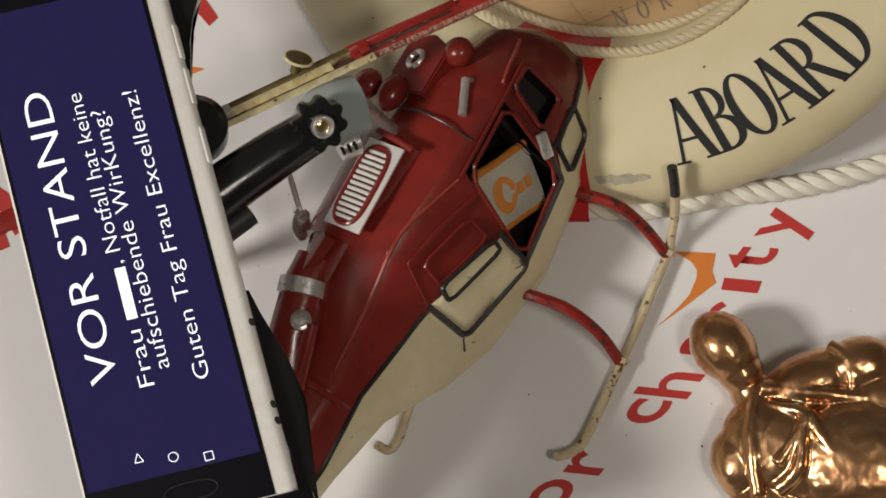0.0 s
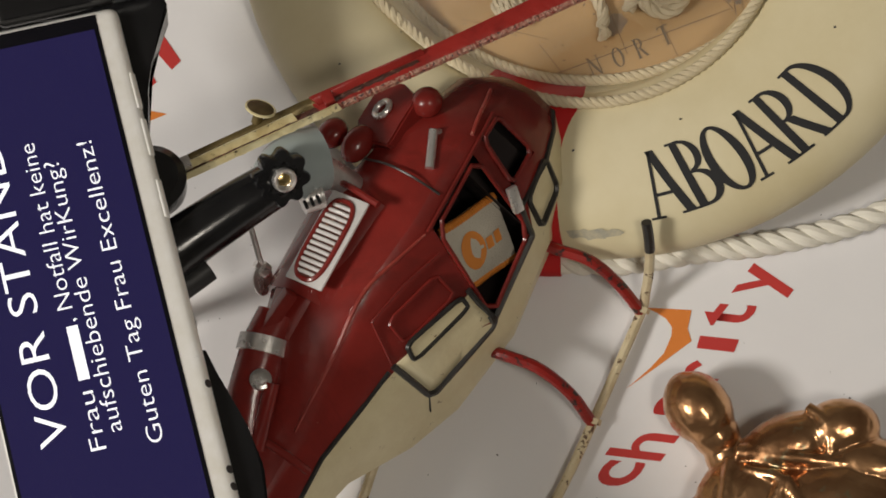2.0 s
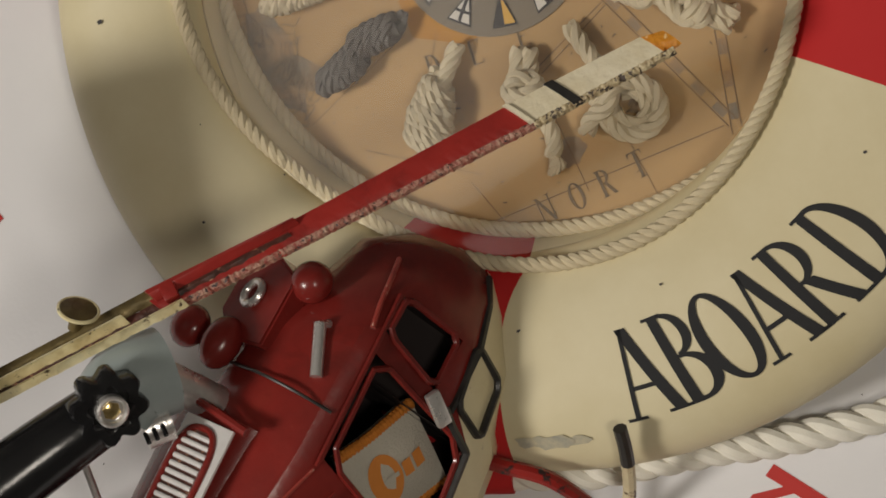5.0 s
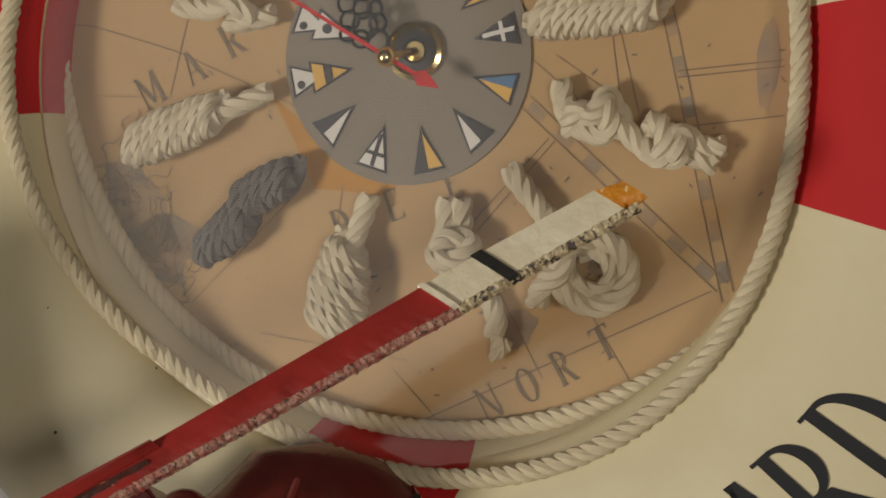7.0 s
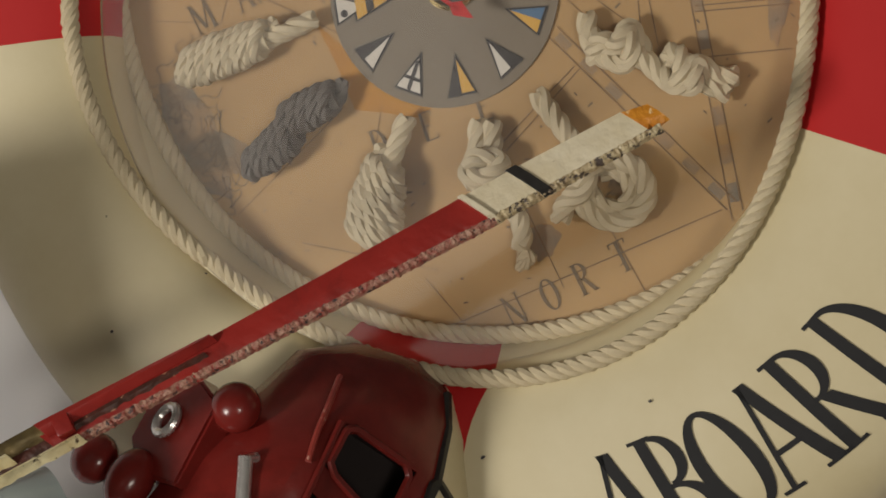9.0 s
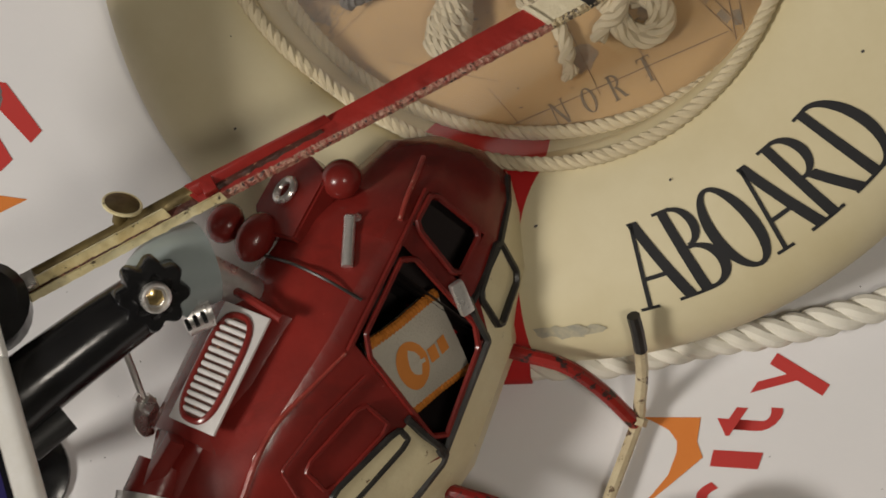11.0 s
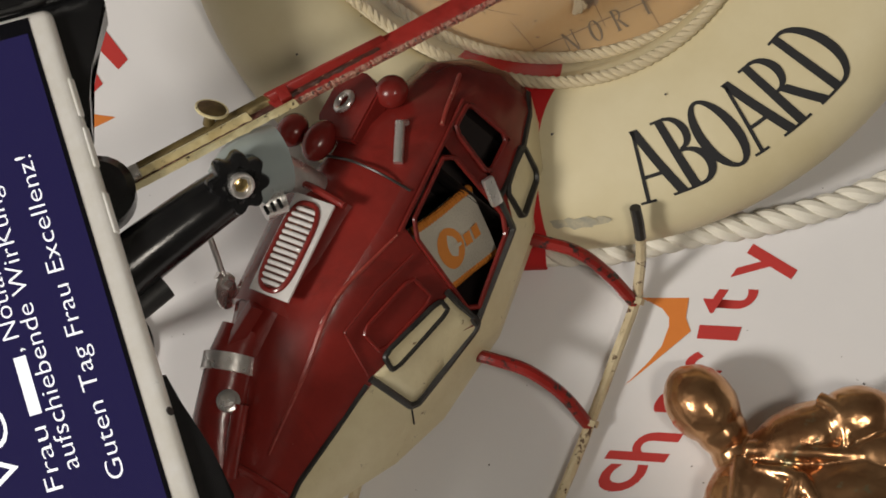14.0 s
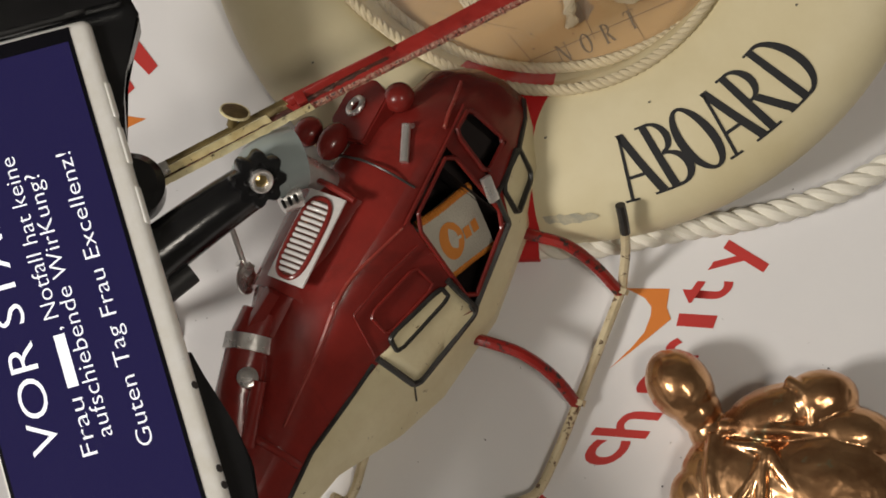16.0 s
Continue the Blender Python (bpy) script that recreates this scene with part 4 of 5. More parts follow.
HI = HM.inverted()
HELI = thing("toy_helicopter", HM, "worn red and cream tin toy helicopter leaning over on the cloth", "toy helicopter")

# Stations from tail to nose: x, half width, top, shoulder (x, z), sill (x, z), waist z, belly z
STATIONS = [(-16.5, 0.75, 0.2, (-16.5, -0.2), (-16.5, -0.8), -1.2, -1.9), (-12.5, 1.1, 0.9, (-12.5, 0.2), (-12.5, -0.5), -1.15, -2.2), (-9.5, 1.6, 1.9, (-9.5, 0.4), (-9.5, 0.0), -0.45, -2.6),
            (-6.9, 2.4, 3.2, (-6.9, 1.5), (-6.9, 0.7), -0.2, -3.9), (-4.6, 2.85, 3.8, (-4.6, 2.3), (-4.6, 0.9), -0.3, -4.6),
            (-0.9, 3.0, 4.05, (-0.2, 1.95), (-1.4, -2.6), -2.75, -4.9), (2.6, 2.95, 4.0, (3.05, 2.2), (2.35, -1.85), -2.0, -4.2),
            (3.3, 2.9, 3.75, (3.75, 2.25), (3.15, -0.1), -1.0, -3.9), (4.9, 2.6, 2.85, (4.9, 2.1), (4.85, -0.3), -1.0, -3.5),
            (6.2, 2.0, 2.25, (6.2, 1.2), (6.25, -0.3), -0.95, -2.9), (7.1, 1.25, 1.1, (7.1, 0.35), (7.1, -0.5), -0.9, -2.2), (7.5, 0.4, -0.4, (7.5, -0.5), (7.5, -0.8), -1.0, -1.6)]


def body_rows(st):
    """One side of a section, from the roof's middle to the belly."""
    x, w, top, (sx, sz), (lx, lz), waist, belly = st
    return [(x, 0, top), (x, 0.45 * w, top - 0.12 * (top - sz)), (sx * 0.6 + x * 0.4, 0.90 * w, sz + 0.34 * (top - sz)), (sx, 0.99 * w, sz), (lx, 1.02 * w, lz), (lx, 1.03 * w, waist), (x, 0.90 * w, 0.45 * waist + 0.55 * belly), (x, 0.55 * w, belly), (x, 0, belly - 0.05)]


# The side that leans on the lifebuoy is pressed in.
FAR = (1, 1, 1, 0.85, 0.4, 0.15, 0.05, 0.05, 0)


def shell(name, lo, hi, mat, skip=(), label=""):
    bm = bmesh.new()
    for side in (-1, 1):
        cols = [[bm.verts.new(V3((p[0], side * p[1] * (FAR[k] * (0.5 if k and 2 < s[0] < 5 else 1) if side > 0 else 1), p[2]))) for k, p in list(enumerate(body_rows(s)))[lo:hi + 1]] for s in STATIONS]
        for i in range(len(cols) - 1):
            for k in range(hi - lo):
                if (i, k + lo) in skip:
                    continue
                q = (cols[i][k], cols[i + 1][k], cols[i + 1][k + 1], cols[i][k + 1])
                bm.faces.new(q if side < 0 else q[::-1])
        if lo == 0 and side < 0:
            bm.faces.new([c for c in cols[-1]][::-1]) if len(cols[-1]) > 2 else None
    bmesh.ops.remove_doubles(bm, verts=bm.verts, dist=0.02 * U)
    ob = part(name, bm, mat, HELI, label)
    # Inner faces get the near-black shade colour.
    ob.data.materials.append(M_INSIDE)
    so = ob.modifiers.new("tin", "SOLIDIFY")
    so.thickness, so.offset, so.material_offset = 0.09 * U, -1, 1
    be = ob.modifiers.new("soft", "BEVEL")
    be.width, be.segments, be.limit_method, be.angle_limit = 0.07 * U, 2, "ANGLE", radians(30)
    return ob


WINDOWS = {(5, 3), (7, 3)}
shell("upper_body", 0, 5, M_RED, WINDOWS, "worn dark red enamelled upper body")
shell("lower_body", 5, 8, M_CREAM, (), "cream enamelled belly")


def side_y(x, z):
    """Half width of the hull at x and z."""
    for a, b in zip(STATIONS, STATIONS[1:]):
        if a[0] <= x <= b[0]:
            t = (x - a[0]) / (b[0] - a[0])
            w = a[1] + (b[1] - a[1]) * t
            waist, belly = a[5] + (b[5] - a[5]) * t, a[6] + (b[6] - a[6]) * t
            if z < waist:
                k = (waist - z) / max(0.1, 0.55 * (waist - belly))
                return w * (1.03 - 0.13 * min(1.3, k))
            return w * 1.025
    return STATIONS[-1][1]


def side_line(points, radius, mat, name, label="", closed=True, out=0.03):
    """A raised line on the right side of the hull, given as (x, z)."""
    pts = [V3((x, -(side_y(x, z) + out), z)) for x, z in points]
    if closed:
        pts = pts + [pts[0]]
        dense = even([p for a, b in zip(pts, pts[1:]) for p in (a.lerp(b, 0.12), a.lerp(b, 0.3), a.lerp(b, 0.5), a.lerp(b, 0.7), a.lerp(b, 0.88))], 0.12 * U, True)
        bm = tube(bmesh.new(), dense, radius * U, 6, True)
    else:
        bm = tube(bmesh.new(), even([p for a, b in zip(pts, pts[1:]) for p in (a.lerp(b, 0.0), a.lerp(b, 0.5), a.lerp(b, 0.97))], 0.12 * U), radius * U, 6)
    return part(name, bm, mat, HELI, label)


def side_panel(points, mat, name, label="", thick=0.05, out=0.0):
    bm = bmesh.new()
    lo = [bm.verts.new(V3((x, -(side_y(x, z) + out), z))) for x, z in points]
    hi = [bm.verts.new(V3((x, -(side_y(x, z) + out + thick), z))) for x, z in points]
    n = len(points)
    bm.faces.new(hi)
    bm.faces.new(lo[::-1])
    for i in range(n):
        bm.faces.new((lo[i], lo[(i + 1) % n], hi[(i + 1) % n], hi[i]))
    return part(name, bm, mat, HELI, label, smooth=False)


# Dark cabin seen through the open windows: its shade is a near-black box.
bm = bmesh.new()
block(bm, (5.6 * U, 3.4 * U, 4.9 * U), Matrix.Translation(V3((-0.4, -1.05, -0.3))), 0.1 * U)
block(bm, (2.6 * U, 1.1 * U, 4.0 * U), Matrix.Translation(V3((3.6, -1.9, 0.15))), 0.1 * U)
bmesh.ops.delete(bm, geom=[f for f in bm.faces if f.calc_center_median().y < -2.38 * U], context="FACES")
part("cabin_lining", bm, M_INSIDE, HELI, "near-black box that gives the cabin its shade")
# Frames round the two windows and the doors.
side_line([(-0.15, 1.85), (3.0, 2.1), (2.3, -1.8), (-1.3, -2.5)], 0.10, M_RED, "window_frame", "red window frame", out=0.02)
side_line([(-1.35, -2.35), (-1.45, -2.72), (2.2, -2.02), (2.55, -1.2), (2.95, -0.55)], 0.13, M_BLACK_LINE, "sill_line", "black painted sill", closed=False, out=0.06)
side_line([(3.75, 2.2), (4.9, 2.1), (4.85, -0.1), (3.2, 0.0)], 0.11, M_RED, "window_frame", "red front window frame", out=0.04)
side_line([(3.15, -1.0), (5.0, -0.8), (4.5, -2.25), (2.75, -2.35)], 0.12, M_BLACK_LINE, "door_line", "black painted panel outline", out=0.04)
side_line([(-5.2, 0.1), (-4.5, 1.95), (-2.6, 1.7), (-0.75, 1.15)], 0.06, M_RED, "door_line", "raised red door edge", closed=False, out=0.03)
side_line([(-1.15, -0.85), (-1.25, -1.6), (-1.3, -2.7), (-1.6, -2.85), (-3.2, -2.72), (-4.9, -2.52), (-5.15, -2.3), (-5.2, -1.2), (-5.25, 0.0)], 0.14, M_BLACK_LINE, "door_line", "black painted door outline", closed=False, out=0.06)
side_line([(-4.1, 1.35), (-1.5, 0.75), (-1.6, -0.5), (-4.3, 0.15)], 0.08, M_RED, "door_pressing", "raised pressing in the red door", out=0.03)
side_line([(-4.35, 0.1), (-1.55, -0.75), (-1.65, -1.3), (-4.6, -0.65)], 0.11, M_BLACK_LINE, "door_line", "black outline of the cream slot", out=0.1)
side_panel([(-4.25, -0.02), (-1.65, -0.82), (-1.72, -1.22), (-4.45, -0.58)], M_CREAM, "door_slot", "raised cream slot", 0.06, 0.06)
bm = bmesh.new()
grid = []
for i in range(9):
    row = []
    for j in range(7):
        p = Vector((-5.12, -0.08)).lerp(Vector((-1.2, -1.0)), i / 8).lerp(Vector((-4.98, -2.4)).lerp(Vector((-1.35, -2.7)), i / 8), j / 6)
        row.append(bm.verts.new(V3((p.x, -(side_y(p.x, p.y) + 0.05), p.y))))
    grid.append(row)
for i in range(8):
    for j in range(6):
        bm.faces.new((grid[i][j], grid[i + 1][j], grid[i + 1][j + 1], grid[i][j + 1]))
LEAF = part("door_leaf", bm, M_CREAM, HELI, "cream lower door leaf")
so = LEAF.modifiers.new("tin", "SOLIDIFY")
so.thickness, so.offset = 0.06 * U, 0
side_line([(-16.0, -1.15), (-12.5, -1.1), (-9.5, -0.42), (-7.2, -0.2), (-5.4, -0.1)], 0.11, M_BLACK_LINE, "waist_line", "black painted waist line", closed=False, out=0.0)
side_line([(2.9, -0.9), (4.9, -0.95), (6.2, -0.9), (7.1, -0.85)], 0.12, M_BLACK_LINE, "waist_line", "black painted nose line", closed=False, out=0.0)
side_line([(-5.15, -2.45), (-5.35, -2.75), (-5.6, -3.1)], 0.035, M_BLACK_LINE, "seam_line", "dark seam", closed=False, out=0.0)
bm = bmesh.new()
block(bm, (1.1 * U, 0.25 * U, 0.45 * U), Matrix.Translation(V3((2.75, -3.2, -0.35))) @ Matrix.Rotation(radians(-62), 4, "Y"), 0.08 * U)
part("door_hinge", bm, M_STEEL, HELI, "worn metal hinge")
# Pouch behind the window: a soft cushion with stitched edging.
def on_pouch(x, z, out=0.02):
    bulge = 0.28 * max(0.0, 1 - (x / 1.45) ** 2) * max(0.0, 1 - (z / 1.4) ** 2) + 0.05 * math.sin(2.3 * x + 1.7 * z)
    return Matrix.Translation(V3((0.73, -2.15, -0.72))) @ Matrix.Rotation(radians(25), 4, "Y") @ Vector(((x + 0.06 * z) * U, (-0.12 - bulge - out) * U, z * U))


bm = bmesh.new()
cols = []
for side in (0, 1):
    g = [[bm.verts.new(on_pouch(-1.4 + 2.8 * i / 14, -1.35 + 2.7 * k / 14, 0.0 if side == 0 else -0.45)) for k in range(15)] for i in range(15)]
    for i in range(14):
        for k in range(14):
            bm.faces.new((g[i][k], g[i + 1][k], g[i + 1][k + 1], g[i][k + 1]))
    cols.append(g)
edge = [[g[i][0] for i in range(15)] + [g[14][k] for k in range(1, 15)] + [g[i][14] for i in range(13, -1, -1)] + [g[0][k] for k in range(13, 0, -1)] for g in cols]
for k in range(len(edge[0])):
    q = (k + 1) % len(edge[0])
    bm.faces.new((edge[0][k], edge[0][q], edge[1][q], edge[1][k]))
POUCH = link("fabric_pouch", bm, M_POUCH)
POUCH.matrix_world = HM
tagged(POUCH, "grey-white fabric pouch with orange edging inside the cabin", "pouch")
for z in (1.3, -1.3):
    line = even([on_pouch(-1.45 + 2.9 * q / 12, z, -0.1) for q in range(13)], 0.04 * U)
    bm = tube(bmesh.new(), line, 0.17 * U, 8)
    for k, v in enumerate(bm.verts):
        v.co += (v.co - line[k // 8]) * 0.10 * math.sin(k // 8 * 1.9)
    part("piping", bm, M_PIPING, POUCH, "orange stitched edging")
bm = bmesh.new()
bm.faces.new([bm.verts.new(on_pouch(-0.42 + 0.52 * math.cos(t), 0.02 + 0.80 * math.sin(t), 0.04)) for t in (2 * math.pi * k / 28 for k in range(28))])
part("emblem", bm, M_LOGO, POUCH, "orange oval emblem", smooth=False)
for x0, x1, z0, z1, mat in ((-0.40, -0.02, -0.06, 0.08, M_POUCH), (0.14, 0.46, -0.24, 0.24, M_LOGO), (0.56, 0.90, -0.22, 0.26, M_LOGO)):
    bm = bmesh.new()
    bm.faces.new([bm.verts.new(on_pouch(x, z, 0.07)) for x, z in ((x0, z0), (x1, z0), (x1, z1), (x0, z1))])
    part("emblem_bar", bm, mat, POUCH, smooth=False)


# Engine cowling with its louvred plate.
def arch(bm, x0, x1, w0, w1, top0, top1, base, n=12, steps=6, mid=0.0, square=0.7):
    rows = []
    for i in range(steps + 1):
        t = i / steps
        w, top = w0 + (w1 - w0) * t, top0 + (top1 - top0) * t
        rows.append([bm.verts.new(V3((x0 + (x1 - x0) * t, mid + w * math.cos(a), base + (top - base) * abs(math.sin(a)) ** square))) for a in (math.pi * k / n for k in range(n + 1))])
    for a, b in zip(rows, rows[1:]):
        for k in range(n):
            bm.faces.new((a[k], a[k + 1], b[k + 1], b[k]))
    bm.faces.new(rows[0])
    bm.faces.new(rows[-1][::-1])
    return bm


part("engine_cowling", arch(bmesh.new(), -5.0, -0.45, 2.1, 2.3, 4.1, 4.5, 1.5, mid=0.32, square=0.5), M_RED, HELI, "red engine cowling")
part("cowling_rear", arch(bmesh.new(), -6.6, -4.35, 1.5, 2.35, 3.55, 4.2, 0.8, n=7, mid=0.25, square=0.55), M_RED, HELI)
bm = bmesh.new()
block(bm, (3.8 * U, 1.8 * U, 0.12 * U), Matrix.Translation(V3((-2.75, -1.05, 4.36))) @ Matrix.Rotation(radians(-5), 4, "Y") @ Matrix.Rotation(radians(20), 4, "X"), 0.05 * U)
PLATE = part("louvre_plate", bm, M_PLATE, HELI, "bare worn metal plate round the louvres")
PT = Matrix.Translation(V3((-2.8, -1.02, 4.44))) @ Matrix.Rotation(radians(-5), 4, "Y") @ Matrix.Rotation(radians(20), 4, "X")
loop = []
for k in range(40):
    t = 2 * math.pi * k / 40
    c, s = math.cos(t), math.sin(t)
    loop.append(PT @ V3((1.68 * abs(c) ** 0.55 * (1 if c > 0 else -1), 0.66 * abs(s) ** 0.7 * (1 if s > 0 else -1), 0.03)))
part("louvre_rim", tube(bmesh.new(), loop, 0.10 * U, 8, True), M_RED, HELI, "dark red rim round the louvres")
bm = bmesh.new()
bm.faces.new([bm.verts.new(p + (PT.to_3x3() @ Vector((0, 0, -0.02 * U)))) for p in loop])
part("louvre_recess", bm, M_GROOVE, HELI, "dark red gap behind the louvres", smooth=False)
for k in range(13):
    bm = bmesh.new()
    x = -1.42 + 2.84 * k / 12
    tube(bm, [PT @ V3((x, -0.54, 0.02)), PT @ V3((x, 0.0, 0.05)), PT @ V3((x, 0.54, 0.02))], 0.078 * U, 8)
    part("louvre", bm, M_PLATE, HELI)
bm = bmesh.new()
tube(bm, path_points([V3((-0.45, 1.3, 4.2)), V3((-0.45, 0.3, 4.72)), V3((-0.55, -0.9, 4.66)), V3((-0.7, -2.15, 4.05))], 6), 0.14 * U, 8)
part("cowling_lip", bm, M_RED, HELI, "raised red lip")
# Exhaust pipe with clamp, bolt and bracket.
bm = tube(bmesh.new(), [V3((-5.9, 0.4, 3.3)), V3((-7.1, 0.35, 3.2)), V3((-9.0, 0.2, 2.6)), V3((-10.6, 0.1, 1.6))], 0.95 * U, 18)
part("exhaust_pipe", bm, M_RED, HELI, "red exhaust pipe")
bm = tube(bmesh.new(), [V3((-6.85, 0.4, 3.28)), V3((-7.45, 0.3, 3.1))], 1.06 * U, 22)
part("pipe_clamp", bm, M_STEEL, HELI, "bright metal clamp ring")
at = axis_pose(V3((-8.45, -0.7, 3.2)), (0.1, -0.7, 0.72))
bm = lathe(bmesh.new(), [(0.42 * U, 0), (0.42 * U, 0.16 * U), (0.3 * U, 0.2 * U), (0.26 * U, 0.36 * U), (0.12 * U, 0.4 * U)], at, 18)
part("bolt", bm, M_STEEL, HELI, "slotted steel bolt with washer")
bm = bmesh.new()
block(bm, (2.0 * U, 0.5 * U, 0.5 * U), Matrix.Translation(V3((-5.95, -0.3, 4.0))) @ Matrix.Rotation(radians(-30), 4, "Z") @ Matrix.Rotation(radians(-16), 4, "Y"), 0.07 * U)
part("bracket", bm, M_RED, HELI, "red bracket")
bm = lathe(bmesh.new(), [(0.62 * U, 0), (0.62 * U, 0.07 * U), (0.2 * U, 0.12 * U)], axis_pose(V3((-4.7, 2.6, 3.5)), (-0.3, 0.9, 0.25)), 20)
part("side_fin", bm, M_STEEL, HELI, "small bare metal fin")
side_line([(-0.5, 2.12), (1.5, 2.26), (3.4, 2.36), (5.0, 2.3)], 0.09, M_RED, "roof_edge", "worn raised roof edge", closed=False, out=0.0)
bm = tube(bmesh.new(), [V3((-4.35, 2.6, 3.9)), V3((-3.7, 2.7, 4.8)), V3((-3.0, 2.7, 5.9))], 0.12 * U, 8)
part("link_rod", bm, M_STEEL, HELI, "thin metal link rod")
bm = lathe(bmesh.new(), [(0.32 * U, 0), (0.32 * U, 0.3 * U), (0.16 * U, 0.36 * U), (0.16 * U, 0.6 * U)], axis_pose(V3((-4.4, 2.6, 3.6)), (0, 0.1, 1)), 12)
part("link_bolt", bm, M_STEEL, HELI, "steel link bolt")
# Roof fittings.
bm = bmesh.new()
plate(bm, [(-1.3 * U, -1.2 * U), (0.9 * U, -1.25 * U), (1.35 * U, 0.0), (0.9 * U, 1.15 * U), (-0.7 * U, 1.2 * U), (-1.4 * U, 0.3 * U)], 0.75 * U, Matrix.Translation(V3((3.0, 0.55, 3.72))) @ Matrix.Rotation(radians(-3), 4, "Y") @ Matrix.Rotation(radians(7), 4, "X"))
bmesh.ops.bevel(bm, geom=list(bm.edges), offset=0.08 * U, segments=2, affect="EDGES")
part("roof_box", bm, M_RED, HELI, "red roof box")
ring = [V3((3.0 + 0.36 * math.cos(t), 0.55 + 0.36 * math.sin(t), 4.56)) for t in (2 * math.pi * k / 20 for k in range(20))]
part("roof_eye", tube(bmesh.new(), ring, 0.12 * U, 8, True), M_STEEL, HELI, "bare metal ring eye")
for x, y, z, s in ((1.45, 2.3, 4.75, (1, 1, 0.8)), (1.35, 0.75, 4.5, (1.25, 0.9, 0.85)), (4.0, -0.75, 3.85, (0.95, 1, 0.9))):
    bm = bmesh.new()
    ball(bm, 0.66 * U, Matrix.Translation(V3((x, y, z))), s, 20)
    part("roof_dome", bm, M_RED, HELI, "glossy red roof dome")
bm = tube(bmesh.new(), [V3((3.1, -1.75, 3.3)), V3((3.0, -1.85, 3.6)), V3((1.65, -2.35, 3.15))], 0.18 * U, 10)
part("aerial", bm, M_STEEL, HELI, "short bright metal aerial")
bm = lathe(bmesh.new(), [(0.36 * U, 0), (0.34 * U, 0.14 * U), (0.2 * U, 0.22 * U)], axis_pose(V3((3.1, -1.7, 3.1)), (0, -0.2, 1)), 14)
part("aerial_base", bm, M_RED, HELI)
seam = [V3((1.0, y, z)) for y, z in ((2.2, 3.9), (1.2, 4.08), (0, 4.1), (-1.2, 4.05), (-2.2, 3.45), (-2.9, 2.4))]
part("roof_seam", tube(bmesh.new(), even(path_points(seam, 6), 0.1 * U), 0.05 * U, 6), M_BLACK_LINE, HELI, "dark roof seam")


# Collar and brace at the root of the tail.
ring = [V3((-10.2 + 0.15 * (z < -0.5), sgn * y * (1 if sgn < 0 else 0.7), z)) for sgn, rows in ((-1, 1), (1, -1)) for y, z in [(0.0, 1.85), (0.75, 1.7), (1.3, 1.15), (1.55, 0.35), (1.58, -0.3)][::rows]]
part("tail_collar", tube(bmesh.new(), even(path_points(ring[:5], 6), 0.1 * U), 0.17 * U, 8), M_RED, HELI, "raised red tail collar")
part("tail_brace", tube(bmesh.new(), [V3((-8.3, -1.0, 2.9)), V3((-9.6, -0.95, 2.3)), V3((-10.6, -0.8, 1.7))], 0.3 * U, 10), M_RED, HELI, "dark red brace under the pipe")


# Creases and rubbed edges of the pressed tin; the shoulder's ridge highlight is painted lighter.
crease = [V3(p) for p in ((3.63, -2.74, 2.61), (4.35, -2.50, 2.64), (5.1, -2.13, 2.50), (5.95, -1.32, 2.10))]
part("brow_crease", tube(bmesh.new(), even(path_points(crease, 6), 0.1 * U), 0.08 * U, 8), M_RED_RIDGE, HELI, "rubbed crease above the windscreen")
edge = [V3(p) for p in ((-0.58, -2.93, 2.06), (-1.83, -2.79, 2.36), (-3.32, -2.63, 2.70), (-4.59, -2.62, 2.68), (-6.16, -2.34, 2.16), (-8.0, -1.84, 1.59), (-9.3, -1.45, 1.15))]
part("shoulder_edge", tube(bmesh.new(), even(path_points(edge, 6), 0.1 * U), lambda q: (0.05 + 0.05 * math.sin(math.pi * q)) * U, 6), M_RED_RIDGE, HELI, "rubbed shoulder edge of the hull with its highlight painted in")


# Landing skids, from the table's side.
def skid(points, name, mat, r, label=""):
    bm = tube(bmesh.new(), even(path_points([V3(p) for p in points], 8), 0.12 * U), r * U, 9)
    return part(name, bm, mat, HELI, label, inverse=HI)


skid([(7.25, -4.14, 3.2), (7.2, -4.7, 2.2), (7.03, -5.4, 1.1), (6.85, -6.05, 0.5), (5.9, -8.3, 0.5), (4.95, -10.5, 0.5), (4.0, -12.6, 0.5), (3.3, -13.9, 0.55), (2.75, -14.3, 0.9), (2.35, -14.45, 1.25)], "skid", M_SKID, 0.20, "chipped cream skid rail")
skid([(7.25, -4.14, 3.2), (7.22, -3.7, 3.8), (7.13, -3.2, 4.4)], "skid_tip", M_BLACK_LINE, 0.21, "black upturned skid tip")
for row in (((2.7, -3.7, 2.9), (3.6, -4.05, 3.05), (4.9, -4.45, 2.8), (5.95, -5.15, 1.8), (6.85, -6.05, 0.5)), ((0.9, -8.0, 2.9), (1.8, -8.3, 3.05), (3.0, -8.75, 2.8), (4.15, -9.55, 1.8), (4.95, -10.5, 0.5))):
    skid(row, "skid_strut", M_STRUT, 0.24, "red bent skid strut")
    skid(row[-1:] + ((row[-1][0] + 0.1, row[-1][1] + 0.25, 0.55),), "skid_joint", M_SKID, 0.33)
skid([(-4.95, -13.85, 0.75), (-4.5, -14.0, 0.3), (-4.1, -13.5, 0.25), (-3.6, -12.1, 0.5), (-2.6, -10.0, 0.9)], "skid", M_SKID, 0.20, "chipped cream skid rail")

# ---- main rotor ----
HUB, TIP = Vector((-7.25, -1.05, 9.4)), Vector((9.2, 6.72, 9.3))
BX = (TIP - HUB).normalized()
BY = Vector((0.42, -0.88, 0.22))
